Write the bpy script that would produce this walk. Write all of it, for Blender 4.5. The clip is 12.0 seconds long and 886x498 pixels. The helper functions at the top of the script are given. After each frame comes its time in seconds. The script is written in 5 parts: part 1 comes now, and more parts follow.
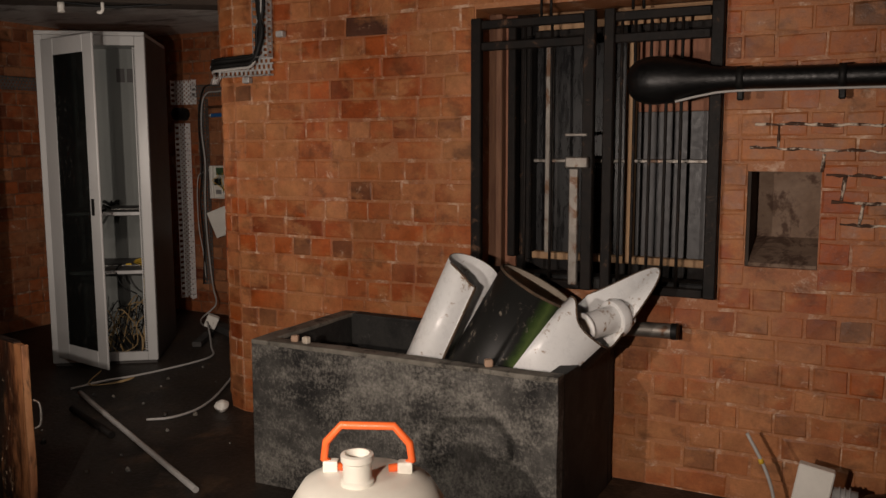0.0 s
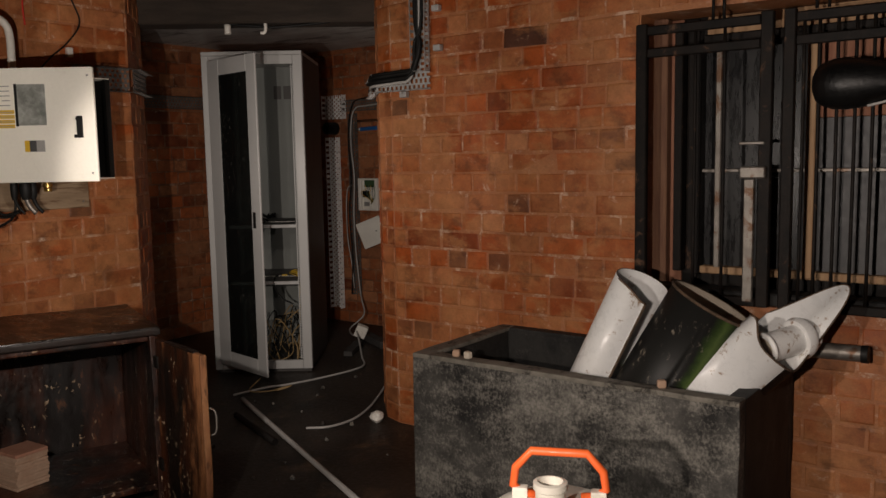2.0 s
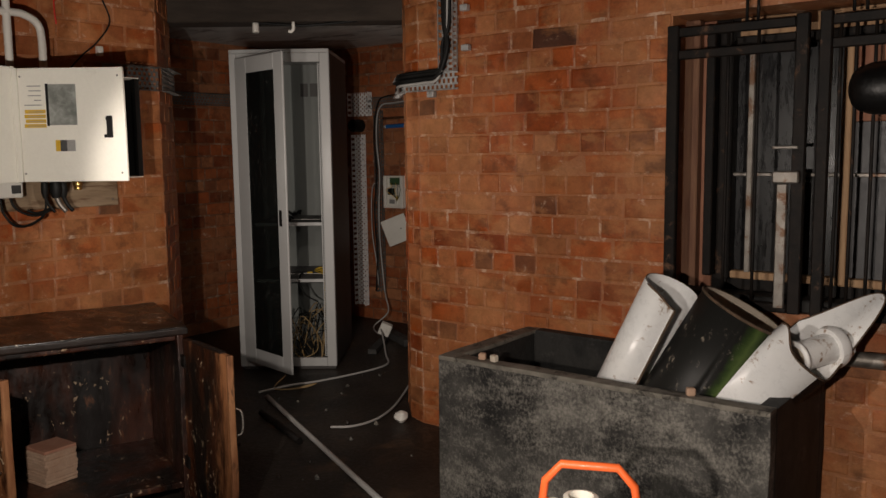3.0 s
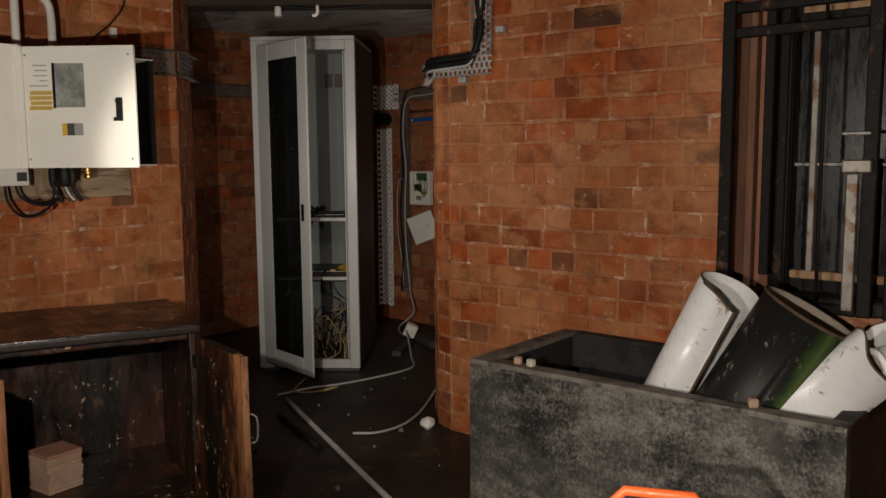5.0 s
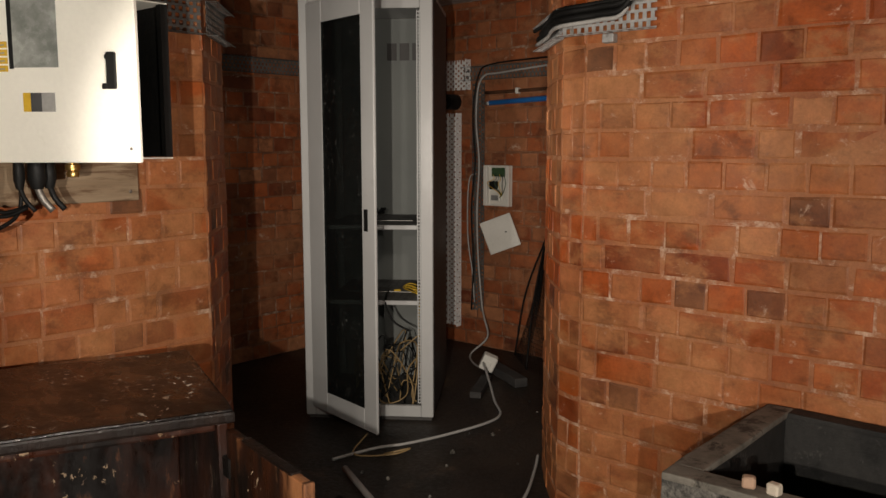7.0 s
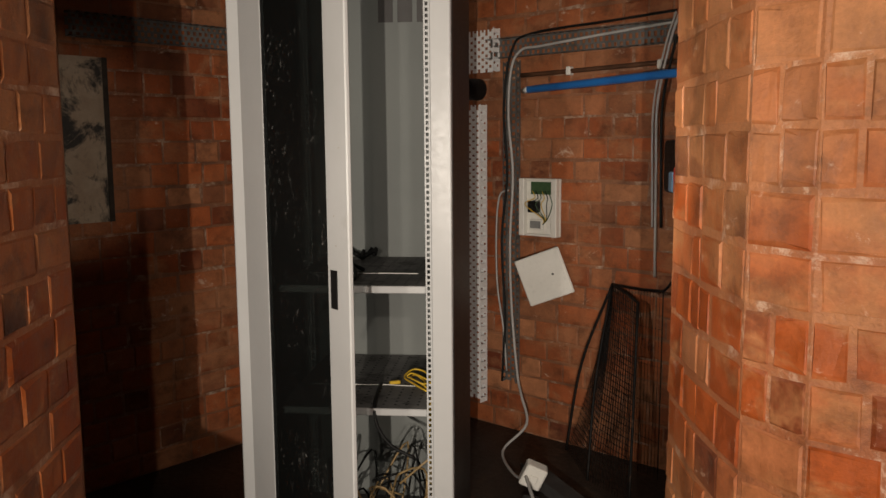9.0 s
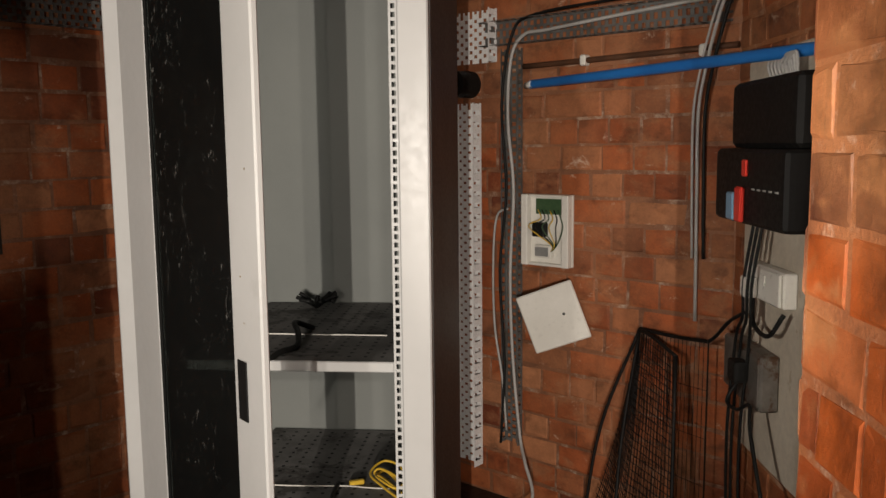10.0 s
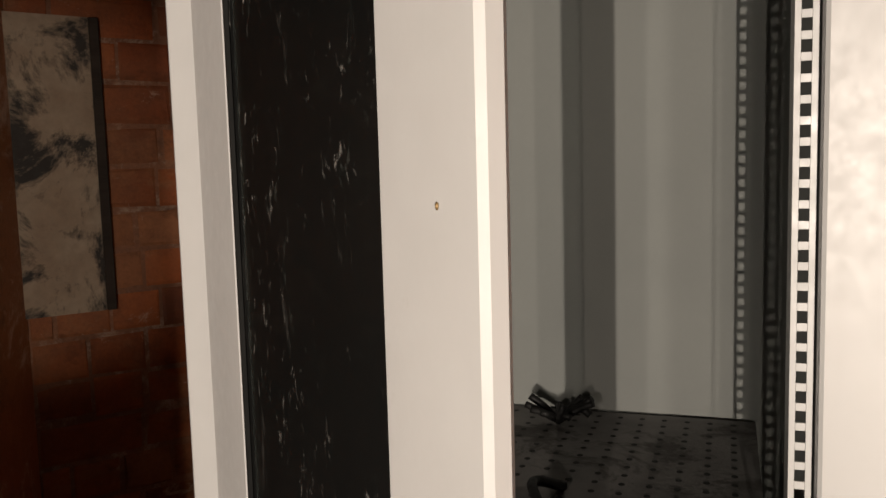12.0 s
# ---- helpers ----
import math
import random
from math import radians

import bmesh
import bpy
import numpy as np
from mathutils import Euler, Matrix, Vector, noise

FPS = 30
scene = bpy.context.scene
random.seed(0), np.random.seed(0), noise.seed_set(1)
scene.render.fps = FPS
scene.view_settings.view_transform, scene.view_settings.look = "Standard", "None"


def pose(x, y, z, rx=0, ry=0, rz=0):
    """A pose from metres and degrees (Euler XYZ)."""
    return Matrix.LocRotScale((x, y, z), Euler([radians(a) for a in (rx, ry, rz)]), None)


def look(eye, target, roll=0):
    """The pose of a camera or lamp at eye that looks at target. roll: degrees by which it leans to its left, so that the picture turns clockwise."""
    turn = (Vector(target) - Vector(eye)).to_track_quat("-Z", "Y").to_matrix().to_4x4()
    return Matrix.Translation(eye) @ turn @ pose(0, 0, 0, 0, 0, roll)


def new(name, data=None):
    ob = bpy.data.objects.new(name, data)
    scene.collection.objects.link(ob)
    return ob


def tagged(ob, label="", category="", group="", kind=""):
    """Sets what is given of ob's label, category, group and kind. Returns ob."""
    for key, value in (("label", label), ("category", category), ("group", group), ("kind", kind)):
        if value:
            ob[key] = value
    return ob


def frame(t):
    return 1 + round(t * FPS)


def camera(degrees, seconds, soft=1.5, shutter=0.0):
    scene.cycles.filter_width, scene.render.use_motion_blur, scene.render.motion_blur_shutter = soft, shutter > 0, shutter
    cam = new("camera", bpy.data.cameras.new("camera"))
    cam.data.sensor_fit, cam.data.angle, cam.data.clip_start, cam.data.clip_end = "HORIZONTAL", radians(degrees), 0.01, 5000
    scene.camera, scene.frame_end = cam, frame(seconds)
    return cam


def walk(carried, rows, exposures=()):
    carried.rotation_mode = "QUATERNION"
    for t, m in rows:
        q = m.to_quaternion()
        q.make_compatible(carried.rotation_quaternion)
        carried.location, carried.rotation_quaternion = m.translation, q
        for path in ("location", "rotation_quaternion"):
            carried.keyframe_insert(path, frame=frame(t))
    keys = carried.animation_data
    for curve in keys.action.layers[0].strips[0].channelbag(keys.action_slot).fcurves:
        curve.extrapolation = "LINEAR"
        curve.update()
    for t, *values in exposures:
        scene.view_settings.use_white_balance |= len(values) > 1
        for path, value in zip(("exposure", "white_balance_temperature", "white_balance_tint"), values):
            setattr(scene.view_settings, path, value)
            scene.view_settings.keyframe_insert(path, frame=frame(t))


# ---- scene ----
cam = camera(55.7, 12.0)
PATH = [
    (0, (0.249, 0.067, 1.328), (-0.658, 1.833, 1.085), -0.15),
    (0.5, (0.203, 0.067, 1.338), (-0.587, 1.890, 1.103), -0.43),
    (1, (0.136, 0.071, 1.337), (-0.726, 1.861, 1.107), -0.75),
    (1.5, (0.096, 0.059, 1.338), (-0.949, 1.749, 1.114), -0.96),
    (2, (0.111, 0.053, 1.343), (-1.059, 1.660, 1.124), -1.06),
    (2.5, (0.112, 0.085, 1.368), (-1.071, 1.681, 1.138), -0.89),
    (3, (0.087, 0.058, 1.373), (-1.125, 1.631, 1.141), -0.70),
    (5, (-0.090, 0.235, 1.315), (-1.348, 1.774, 1.089), -0.41),
    (5.5, (-0.335, 0.290, 1.276), (-1.605, 1.817, 1.046), -0.24),
    (6, (-0.581, 0.398, 1.300), (-1.869, 1.909, 1.063), -0.07),
    (6.5, (-0.771, 0.640, 1.295), (-2.077, 2.136, 1.056), -0.02),
    (6.7, (-0.879, 0.733, 1.315), (-2.182, 2.230, 1.069), -0.06),
    (8.3, (-1.788, 1.660, 1.309), (-3.109, 3.141, 1.063), -0.23),
    (8.5, (-1.856, 1.758, 1.324), (-3.181, 3.235, 1.074), -0.41),
    (9, (-2.140, 2.048, 1.336), (-3.458, 3.532, 1.088), -0.44),
    (9.5, (-2.337, 2.355, 1.341), (-3.650, 3.843, 1.093), -0.53),
    (10, (-2.597, 2.619, 1.361), (-3.905, 4.112, 1.115), -0.61),
    (10.5, (-2.851, 2.784, 1.380), (-4.156, 4.279, 1.136), -0.57),
    (11, (-2.968, 2.854, 1.371), (-4.267, 4.355, 1.129), -0.53),
    (11.5, (-3.132, 2.983, 1.354), (-4.467, 4.454, 1.121), -0.63),
    (12, (-3.351, 3.161, 1.346), (-4.973, 4.313, 1.143), -1.55),
]
EXPOSURES = [(0, 0.25, 6700, 18), (0.5, 0.25, 8200, 30), (0.8, 0.0, 7400, 30), (1.0, -0.25, 7000, 28), (1.5, -0.25, 6900, 24), (2.0, 0.05, 6600, 17), (2.5, 0.2, 6550, 15), (3.0, 0.2, 6500, 15), (5.0, 0.2, 6450, 13), (6.0, 0.4, 6500, 12), (6.5, 0.6, 6500, 12), (8.4, 1.2, 6700, 14), (9.0, 1.4, 6650, 13), (9.5, 1.6, 6550, 12), (10.0, 1.65, 6500, 13), (10.5, 1.8, 6400, 12), (11.0, 1.75, 6400, 12), (11.5, 1.7, 6400, 12), (12.0, 1.8, 6800, 16)]
walk(cam, [(t, look(eye, target, roll)) for t, eye, target, roll in PATH], EXPOSURES)

# lamps: fixed stand-ins along the way for one hand torch at the walker's left
world = bpy.data.worlds.new("dark_cellar")
scene.world = world
world.use_nodes = True
world.node_tree.nodes["Background"].inputs[0].default_value = (0.9, 0.95, 1.0, 1)
world.node_tree.nodes["Background"].inputs[1].default_value = 0.0002


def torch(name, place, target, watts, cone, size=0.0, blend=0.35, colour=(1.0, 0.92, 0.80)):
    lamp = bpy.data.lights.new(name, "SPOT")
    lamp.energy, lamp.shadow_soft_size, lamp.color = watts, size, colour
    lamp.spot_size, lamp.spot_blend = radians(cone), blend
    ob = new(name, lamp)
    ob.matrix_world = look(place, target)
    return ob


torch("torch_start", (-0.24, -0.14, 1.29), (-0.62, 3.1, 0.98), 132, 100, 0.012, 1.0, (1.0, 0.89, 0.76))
# one place split into two beams, so the alcove between stays dim
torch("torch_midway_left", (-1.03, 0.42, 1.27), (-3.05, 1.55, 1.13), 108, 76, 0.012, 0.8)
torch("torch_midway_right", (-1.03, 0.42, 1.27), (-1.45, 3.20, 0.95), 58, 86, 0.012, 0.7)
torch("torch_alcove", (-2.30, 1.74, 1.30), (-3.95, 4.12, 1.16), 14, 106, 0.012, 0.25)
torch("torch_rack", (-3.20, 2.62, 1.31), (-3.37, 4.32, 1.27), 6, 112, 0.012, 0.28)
# extra narrow beams, added to brighten the alcove's side wall and the notice
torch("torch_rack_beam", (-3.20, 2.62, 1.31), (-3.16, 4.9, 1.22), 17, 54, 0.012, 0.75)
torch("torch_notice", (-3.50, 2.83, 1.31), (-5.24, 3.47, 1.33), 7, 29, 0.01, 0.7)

# ------------------------------------------------------------------ materials


def nodes_of(name):
    m = bpy.data.materials.new(name)
    m.use_nodes = True
    nt = m.node_tree
    return m, nt, nt.nodes["Principled BSDF"]


def noise_tex(nt, scale, detail=6, rough=0.6, stretch=(1, 1, 1), distort=0.0):
    co = nt.nodes.new("ShaderNodeTexCoord")
    mp = nt.nodes.new("ShaderNodeMapping")
    mp.inputs["Scale"].default_value = stretch
    tx = nt.nodes.new("ShaderNodeTexNoise")
    tx.inputs["Scale"].default_value = scale
    tx.inputs["Detail"].default_value = detail
    tx.inputs["Roughness"].default_value = rough
    tx.inputs["Distortion"].default_value = distort
    geo = nt.nodes.new("ShaderNodeNewGeometry")
    nt.links.new(geo.outputs["Position"], mp.inputs["Vector"])
    nt.links.new(mp.outputs[0], tx.inputs["Vector"])
    return tx.outputs["Fac"]


def ramp(nt, value, stops):
    r = nt.nodes.new("ShaderNodeValToRGB")
    while len(r.color_ramp.elements) < len(stops):
        r.color_ramp.elements.new(0.5)
    for e, (p, c) in zip(r.color_ramp.elements, stops):
        e.position, e.color = p, (*c, 1) if len(c) == 3 else c
    nt.links.new(value, r.inputs[0])
    return r.outputs[0]


def mix(nt, fac, a, b, blend="MIX"):
    n = nt.nodes.new("ShaderNodeMix")
    n.data_type, n.blend_type = "RGBA", blend
    for sock, v in ((n.inputs["Factor"], fac), (n.inputs["A"], a), (n.inputs["B"], b)):
        if isinstance(v, bpy.types.NodeSocket):
            nt.links.new(v, sock)
        elif isinstance(v, (int, float)):
            sock.default_value = v
        else:
            sock.default_value = (*v, 1)
    return n.outputs["Result"]


def bump(nt, bsdf, height, strength, distance=0.01):
    b = nt.nodes.new("ShaderNodeBump")
    b.inputs["Strength"].default_value = strength
    b.inputs["Distance"].default_value = distance
    nt.links.new(height, b.inputs["Height"])
    nt.links.new(b.outputs[0], bsdf.inputs["Normal"])


def grey(v):
    return (v, v, v)


def surface(name, c1, c2, rough=0.7, metal=0.0, scale=12.0, fine=90.0, relief=0.25, stretch=(1, 1, 1),
            stain=None, stain_scale=5.0, stain_at=(0.52, 0.6), spec=0.4, grain=0.35):
    """A worn surface: two colours blended at two scales, an optional stain, grain in the gloss and relief."""
    m, nt, b = nodes_of(name)
    big = noise_tex(nt, scale, 5, 0.6, stretch)
    small = noise_tex(nt, fine, 4, 0.65, stretch)
    col = mix(nt, ramp(nt, big, [(0.35, grey(0)), (0.65, grey(1))]), c1, c2)
    col = mix(nt, grain, col, ramp(nt, small, [(0.3, grey(0.45)), (0.7, grey(1.0))]), "MULTIPLY")
    if stain:
        mask = ramp(nt, noise_tex(nt, stain_scale, 8, 0.72, stretch, 0.4), [(stain_at[0], grey(0)), (stain_at[1], grey(1))])
        col = mix(nt, mask, col, stain)
    nt.links.new(col, b.inputs["Base Color"])
    rg = ramp(nt, small, [(0.3, grey(max(0.05, rough - 0.12))), (0.7, grey(min(1, rough + 0.12)))])
    nt.links.new(rg, b.inputs["Roughness"])
    b.inputs["Metallic"].default_value = metal
    b.inputs["Specular IOR Level"].default_value = spec
    bump(nt, b, small, relief, 0.004)
    return m


def washed(nt, col, buff):
    """Lays broad weathered patches over a wall, across bricks and joints alike."""
    broad = noise_tex(nt, 1.9, 4, 0.6)
    col = mix(nt, ramp(nt, broad, [(0.42, grey(0)), (0.60, grey(0.58))]), col, buff)
    patch = noise_tex(nt, 7.5, 5, 0.65, (0.6, 0.6, 1.0), 0.3)
    col = mix(nt, ramp(nt, patch, [(0.50, grey(0)), (0.60, grey(0.7))]), col, buff)
    soot = noise_tex(nt, 9.5, 6, 0.65, (0.8, 0.8, 1.1), 0.1)
    return mix(nt, 0.6, col, ramp(nt, soot, [(0.34, grey(0.35)), (0.46, grey(1.0))]), "MULTIPLY")


def brick_material(name, tones, buff, salt, gloss=0.50):
    """Brick faces: one tone a brick, blotched and washed over, with patches of white salt."""
    m, nt, b = nodes_of(name)
    info = nt.nodes.new("ShaderNodeObjectInfo")
    geo = nt.nodes.new("ShaderNodeNewGeometry")
    total = nt.nodes.new("ShaderNodeMath")
    total.operation = "ADD"
    nt.links.new(info.outputs["Random"], total.inputs[0])
    nt.links.new(geo.outputs["Random Per Island"], total.inputs[1])
    wrap = nt.nodes.new("ShaderNodeMath")
    wrap.operation = "FRACT"
    nt.links.new(total.outputs[0], wrap.inputs[0])
    step = 1.0 / (len(tones) - 1)
    col = ramp(nt, wrap.outputs[0], [(i * step, c) for i, c in enumerate(tones)])
    col = washed(nt, col, buff)
    blot = noise_tex(nt, 17, 7, 0.7)
    col = mix(nt, 0.55, col, ramp(nt, blot, [(0.32, grey(0.45)), (0.64, grey(1.15))]), "MULTIPLY")
    fine = noise_tex(nt, 130, 4, 0.7)
    col = mix(nt, 0.28, col, ramp(nt, fine, [(0.3, grey(0.4)), (0.65, grey(1.05))]), "MULTIPLY")
    salty = ramp(nt, noise_tex(nt, 10, 9, 0.78, (1, 1, 1.5), 0.5), [(0.605, grey(0)), (0.70, grey(0.75))])
    col = mix(nt, salty, col, salt)
    nt.links.new(col, b.inputs["Base Color"])
    nt.links.new(ramp(nt, blot, [(0.3, grey(gloss - 0.16)), (0.7, grey(gloss + 0.2))]), b.inputs["Roughness"])
    b.inputs["Specular IOR Level"].default_value = 0.34
    both = mix(nt, 0.4, blot, fine)
    bump(nt, b, both, 0.5, 0.006)
    return m


def mortar_material(name, c1, c2, buff, lime):
    """Joints washed the colour of the bricks, with streaks of bare white lime."""
    m, nt, b = nodes_of(name)
    fine = noise_tex(nt, 150, 4, 0.7)
    col = mix(nt, noise_tex(nt, 6, 5), c1, c2)
    col = washed(nt, col, buff)
    col = mix(nt, 0.4, col, ramp(nt, fine, [(0.3, grey(0.35)), (0.65, grey(1.05))]), "MULTIPLY")
    bare = ramp(nt, noise_tex(nt, 8, 9, 0.80, (1, 1, 1), 0.3), [(0.53, grey(0)), (0.66, grey(0.75))])
    col = mix(nt, bare, col, lime)
    nt.links.new(col, b.inputs["Base Color"])
    b.inputs["Roughness"].default_value = 0.55
    b.inputs["Specular IOR Level"].default_value = 0.5
    bump(nt, b, fine, 0.6, 0.005)
    return m


def tank_material(name, dark, mid, pale, start=0.47):
    """Slate under old limewash: dark patches, gritty pale scale in drifts, runs down the face."""
    m, nt, b = nodes_of(name)
    broad = noise_tex(nt, 3.2, 7, 0.66, (1, 1, 0.9))
    col = mix(nt, ramp(nt, broad, [(0.42, grey(0)), (0.56, grey(1))]), dark, mid)
    grit = noise_tex(nt, 95, 6, 0.75, (1, 1, 0.8))
    drift = noise_tex(nt, 5, 8, 0.74, (0.8, 0.8, 1.5), 0.15)
    both = nt.nodes.new("ShaderNodeMath")
    both.operation = "MULTIPLY_ADD"
    both.inputs[1].default_value = 0.45
    nt.links.new(grit, both.inputs[0])
    half_drift = nt.nodes.new("ShaderNodeMath")
    half_drift.operation = "MULTIPLY"
    half_drift.inputs[1].default_value = 0.55
    nt.links.new(drift, half_drift.inputs[0])
    nt.links.new(half_drift.outputs[0], both.inputs[2])
    col = mix(nt, ramp(nt, both.outputs[0], [(start + 0.025, grey(0)), (start + 0.19, grey(0.85))]), col, pale)
    runs = noise_tex(nt, 34, 7, 0.75, (1, 1, 0.6), 0.1)
    col = mix(nt, 0.55, col, ramp(nt, runs, [(0.36, grey(0.35)), (0.58, grey(1.0))]), "MULTIPLY")
    nt.links.new(col, b.inputs["Base Color"])
    b.inputs["Roughness"].default_value = 0.72
    b.inputs["Specular IOR Level"].default_value = 0.35
    bump(nt, b, mix(nt, 0.5, grit, drift), 0.8, 0.006)
    return m


BUFF, BUFF_DARK = (0.45, 0.190, 0.074), (0.36, 0.15, 0.068)
BRICK = brick_material("brick_red", [(0.30, 0.060, 0.010), (0.42, 0.092, 0.016), (0.36, 0.074, 0.013), (0.46, 0.17, 0.065), (0.22, 0.044, 0.010), (0.40, 0.085, 0.015), (0.48, 0.20, 0.085), (0.33, 0.066, 0.012), (0.08, 0.036, 0.022)],
                       BUFF, (0.66, 0.46, 0.33))
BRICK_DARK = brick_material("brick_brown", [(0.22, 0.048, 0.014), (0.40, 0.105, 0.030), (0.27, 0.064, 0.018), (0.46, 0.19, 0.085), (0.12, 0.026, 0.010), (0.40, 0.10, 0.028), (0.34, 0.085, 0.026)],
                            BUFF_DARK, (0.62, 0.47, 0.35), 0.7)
# brick of the walls out of view, coloured dark to cut bounced light
BRICK_UNSEEN = brick_material("sooty_brick", [(0.06, 0.03, 0.02), (0.10, 0.05, 0.03), (0.08, 0.035, 0.022)], (0.06, 0.03, 0.02), (0.16, 0.12, 0.10), 0.8)
MORTAR = mortar_material("mortar_washed", (0.27, 0.072, 0.020), (0.44, 0.17, 0.070), BUFF, (0.72, 0.54, 0.40))
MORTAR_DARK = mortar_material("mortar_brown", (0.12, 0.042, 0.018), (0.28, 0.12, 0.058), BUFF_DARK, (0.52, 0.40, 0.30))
FLOOR = surface("damp_dirt_floor", (0.016, 0.013, 0.011), (0.036, 0.027, 0.020), 0.55, scale=4, fine=45, relief=1.0, stain=(0.13, 0.080, 0.046), stain_scale=2.6, stain_at=(0.56, 0.74))
CONCRETE = surface("grey_concrete", (0.50, 0.49, 0.47), (0.64, 0.63, 0.60), 0.9, scale=3, fine=70, relief=0.4, stretch=(1, 3, 1), stain=(0.24, 0.22, 0.20), stain_scale=2.5)
PLASTER = surface("cream_paint", (0.50, 0.44, 0.35), (0.60, 0.54, 0.44), 0.75, scale=5, fine=50, relief=0.3, stain=(0.25, 0.17, 0.10), stain_scale=6, stain_at=(0.6, 0.7))
DARK_BEAM = surface("dark_timber_beam", (0.03, 0.022, 0.016), (0.055, 0.04, 0.03), 0.8, scale=4, fine=60, relief=0.6, stretch=(1, 1, 6))
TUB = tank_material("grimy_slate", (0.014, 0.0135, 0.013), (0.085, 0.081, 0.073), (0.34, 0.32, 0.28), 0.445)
# darker copy of the slate: shade of the tank's inside and sides as colour
TUB_DARK = tank_material("black_slate", (0.010, 0.010, 0.010), (0.030, 0.029, 0.027), (0.20, 0.19, 0.175), 0.515)
RIM = surface("worn_slate_edge", (0.24, 0.22, 0.185), (0.13, 0.12, 0.10), 0.8, scale=14, fine=90, relief=0.6, stain=(0.04, 0.036, 0.03), stain_scale=10)
ENAMEL = surface("chipped_white_enamel", (0.76, 0.77, 0.77), (0.82, 0.82, 0.80), 0.32, scale=4, fine=30, relief=0.06, stain=(0.26, 0.15, 0.07), stain_scale=15, stain_at=(0.585, 0.66), spec=0.4, grain=0.10)
ENAMEL_EDGE = surface("rusted_edge", (0.06, 0.04, 0.025), (0.13, 0.08, 0.05), 0.85, scale=30, fine=120, relief=0.5)
CREAM_IN = surface("cream_enamel_inside", (0.52, 0.45, 0.36), (0.62, 0.55, 0.45), 0.45, scale=7, fine=40, relief=0.15, stain=(0.22, 0.13, 0.06), stain_scale=11, stain_at=(0.58, 0.7), grain=0.08)


def drum_material():
    """Black enamel, scratched, with a stripe of green down one side."""
    m, nt, b = nodes_of("black_enamel_green_stripe")
    co = nt.nodes.new("ShaderNodeTexCoord")
    sep = nt.nodes.new("ShaderNodeSeparateXYZ")
    nt.links.new(co.outputs["UV"], sep.inputs[0])
    wob = noise_tex(nt, 14, 4)
    add1 = nt.nodes.new("ShaderNodeMath")
    add1.operation = "MULTIPLY_ADD"
    add1.inputs[1].default_value = 0.05
    nt.links.new(wob, add1.inputs[0])
    nt.links.new(sep.outputs[0], add1.inputs[2])
    green = ramp(nt, add1.outputs[0], [(0.0, (0.012, 0.012, 0.011)), (0.052, (0.012, 0.012, 0.011)), (0.072, (0.028, 0.05, 0.014)), (0.095, (0.075, 0.115, 0.032)), (0.125, (0.028, 0.048, 0.014)), (0.145, (0.012, 0.012, 0.011))])
    chips = ramp(nt, noise_tex(nt, 24, 9, 0.75, (1, 1, 0.6)), [(0.575, grey(0)), (0.64, grey(0.9))])
    col = mix(nt, chips, green, (0.22, 0.19, 0.15))
    nt.links.new(col, b.inputs["Base Color"])
    b.inputs["Roughness"].default_value = 0.5
    b.inputs["Specular IOR Level"].default_value = 0.25
    bump(nt, b, wob, 0.15, 0.004)
    return m


DRUM = drum_material()
IRON = surface("black_iron", (0.006, 0.0055, 0.005), (0.014, 0.010, 0.008), 0.6, metal=0.1, spec=0.2, scale=20, fine=120, relief=0.4, stain=(0.11, 0.06, 0.035), stain_scale=16, stain_at=(0.6, 0.7))
OLD_STEEL = surface("dull_steel", (0.30, 0.28, 0.25), (0.20, 0.18, 0.16), 0.5, metal=0.7, scale=15, fine=80, relief=0.2, stain=(0.14, 0.08, 0.05), stain_scale=12)
GALV = surface("galvanised_steel", (0.56, 0.56, 0.55), (0.40, 0.40, 0.39), 0.5, metal=0.3, scale=25, fine=120, relief=0.15, stain=(0.18, 0.15, 0.12), stain_scale=10, stain_at=(0.58, 0.7))
# near-white and non-metallic, so the colour itself paints the trays' bright glint
GALV_GLINT = surface("bright_zinc", (0.90, 0.90, 0.89), (0.84, 0.84, 0.83), 0.3, metal=0.0, spec=0.8, scale=25, fine=120, relief=0.1, grain=0.1)
# a darker galvanised steel for the alcove and west wall trays
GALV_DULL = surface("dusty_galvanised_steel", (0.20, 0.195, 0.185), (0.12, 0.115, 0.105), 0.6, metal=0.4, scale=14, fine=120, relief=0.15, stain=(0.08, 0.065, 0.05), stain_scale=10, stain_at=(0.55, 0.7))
WOOD_PALE = surface("pale_softwood", (0.42, 0.27, 0.15), (0.33, 0.19, 0.10), 0.75, scale=9, fine=40, relief=0.3, stretch=(6, 6, 0.6))
WOOD_RED = surface("red_brown_board", (0.24, 0.10, 0.060), (0.32, 0.15, 0.09), 0.8, scale=9, fine=40, relief=0.3, stretch=(6, 6, 0.6))
GREY_PANE = surface("dusty_grey_pane", (0.042, 0.043, 0.046), (0.062, 0.062, 0.064), 0.5, scale=8, fine=60, relief=0.1, stain=(0.10, 0.095, 0.09), stain_scale=5, stain_at=(0.58, 0.75))
WOOD_BROWN = surface("brown_timber", (0.15, 0.068, 0.04), (0.22, 0.11, 0.062), 0.75, scale=9, fine=40, relief=0.3, stretch=(6, 6, 0.6))
GREY_WOOD = surface("damp_grey_timber", (0.035, 0.033, 0.032), (0.06, 0.056, 0.052), 0.8, scale=9, fine=50, relief=0.4, stretch=(1, 1, 3))
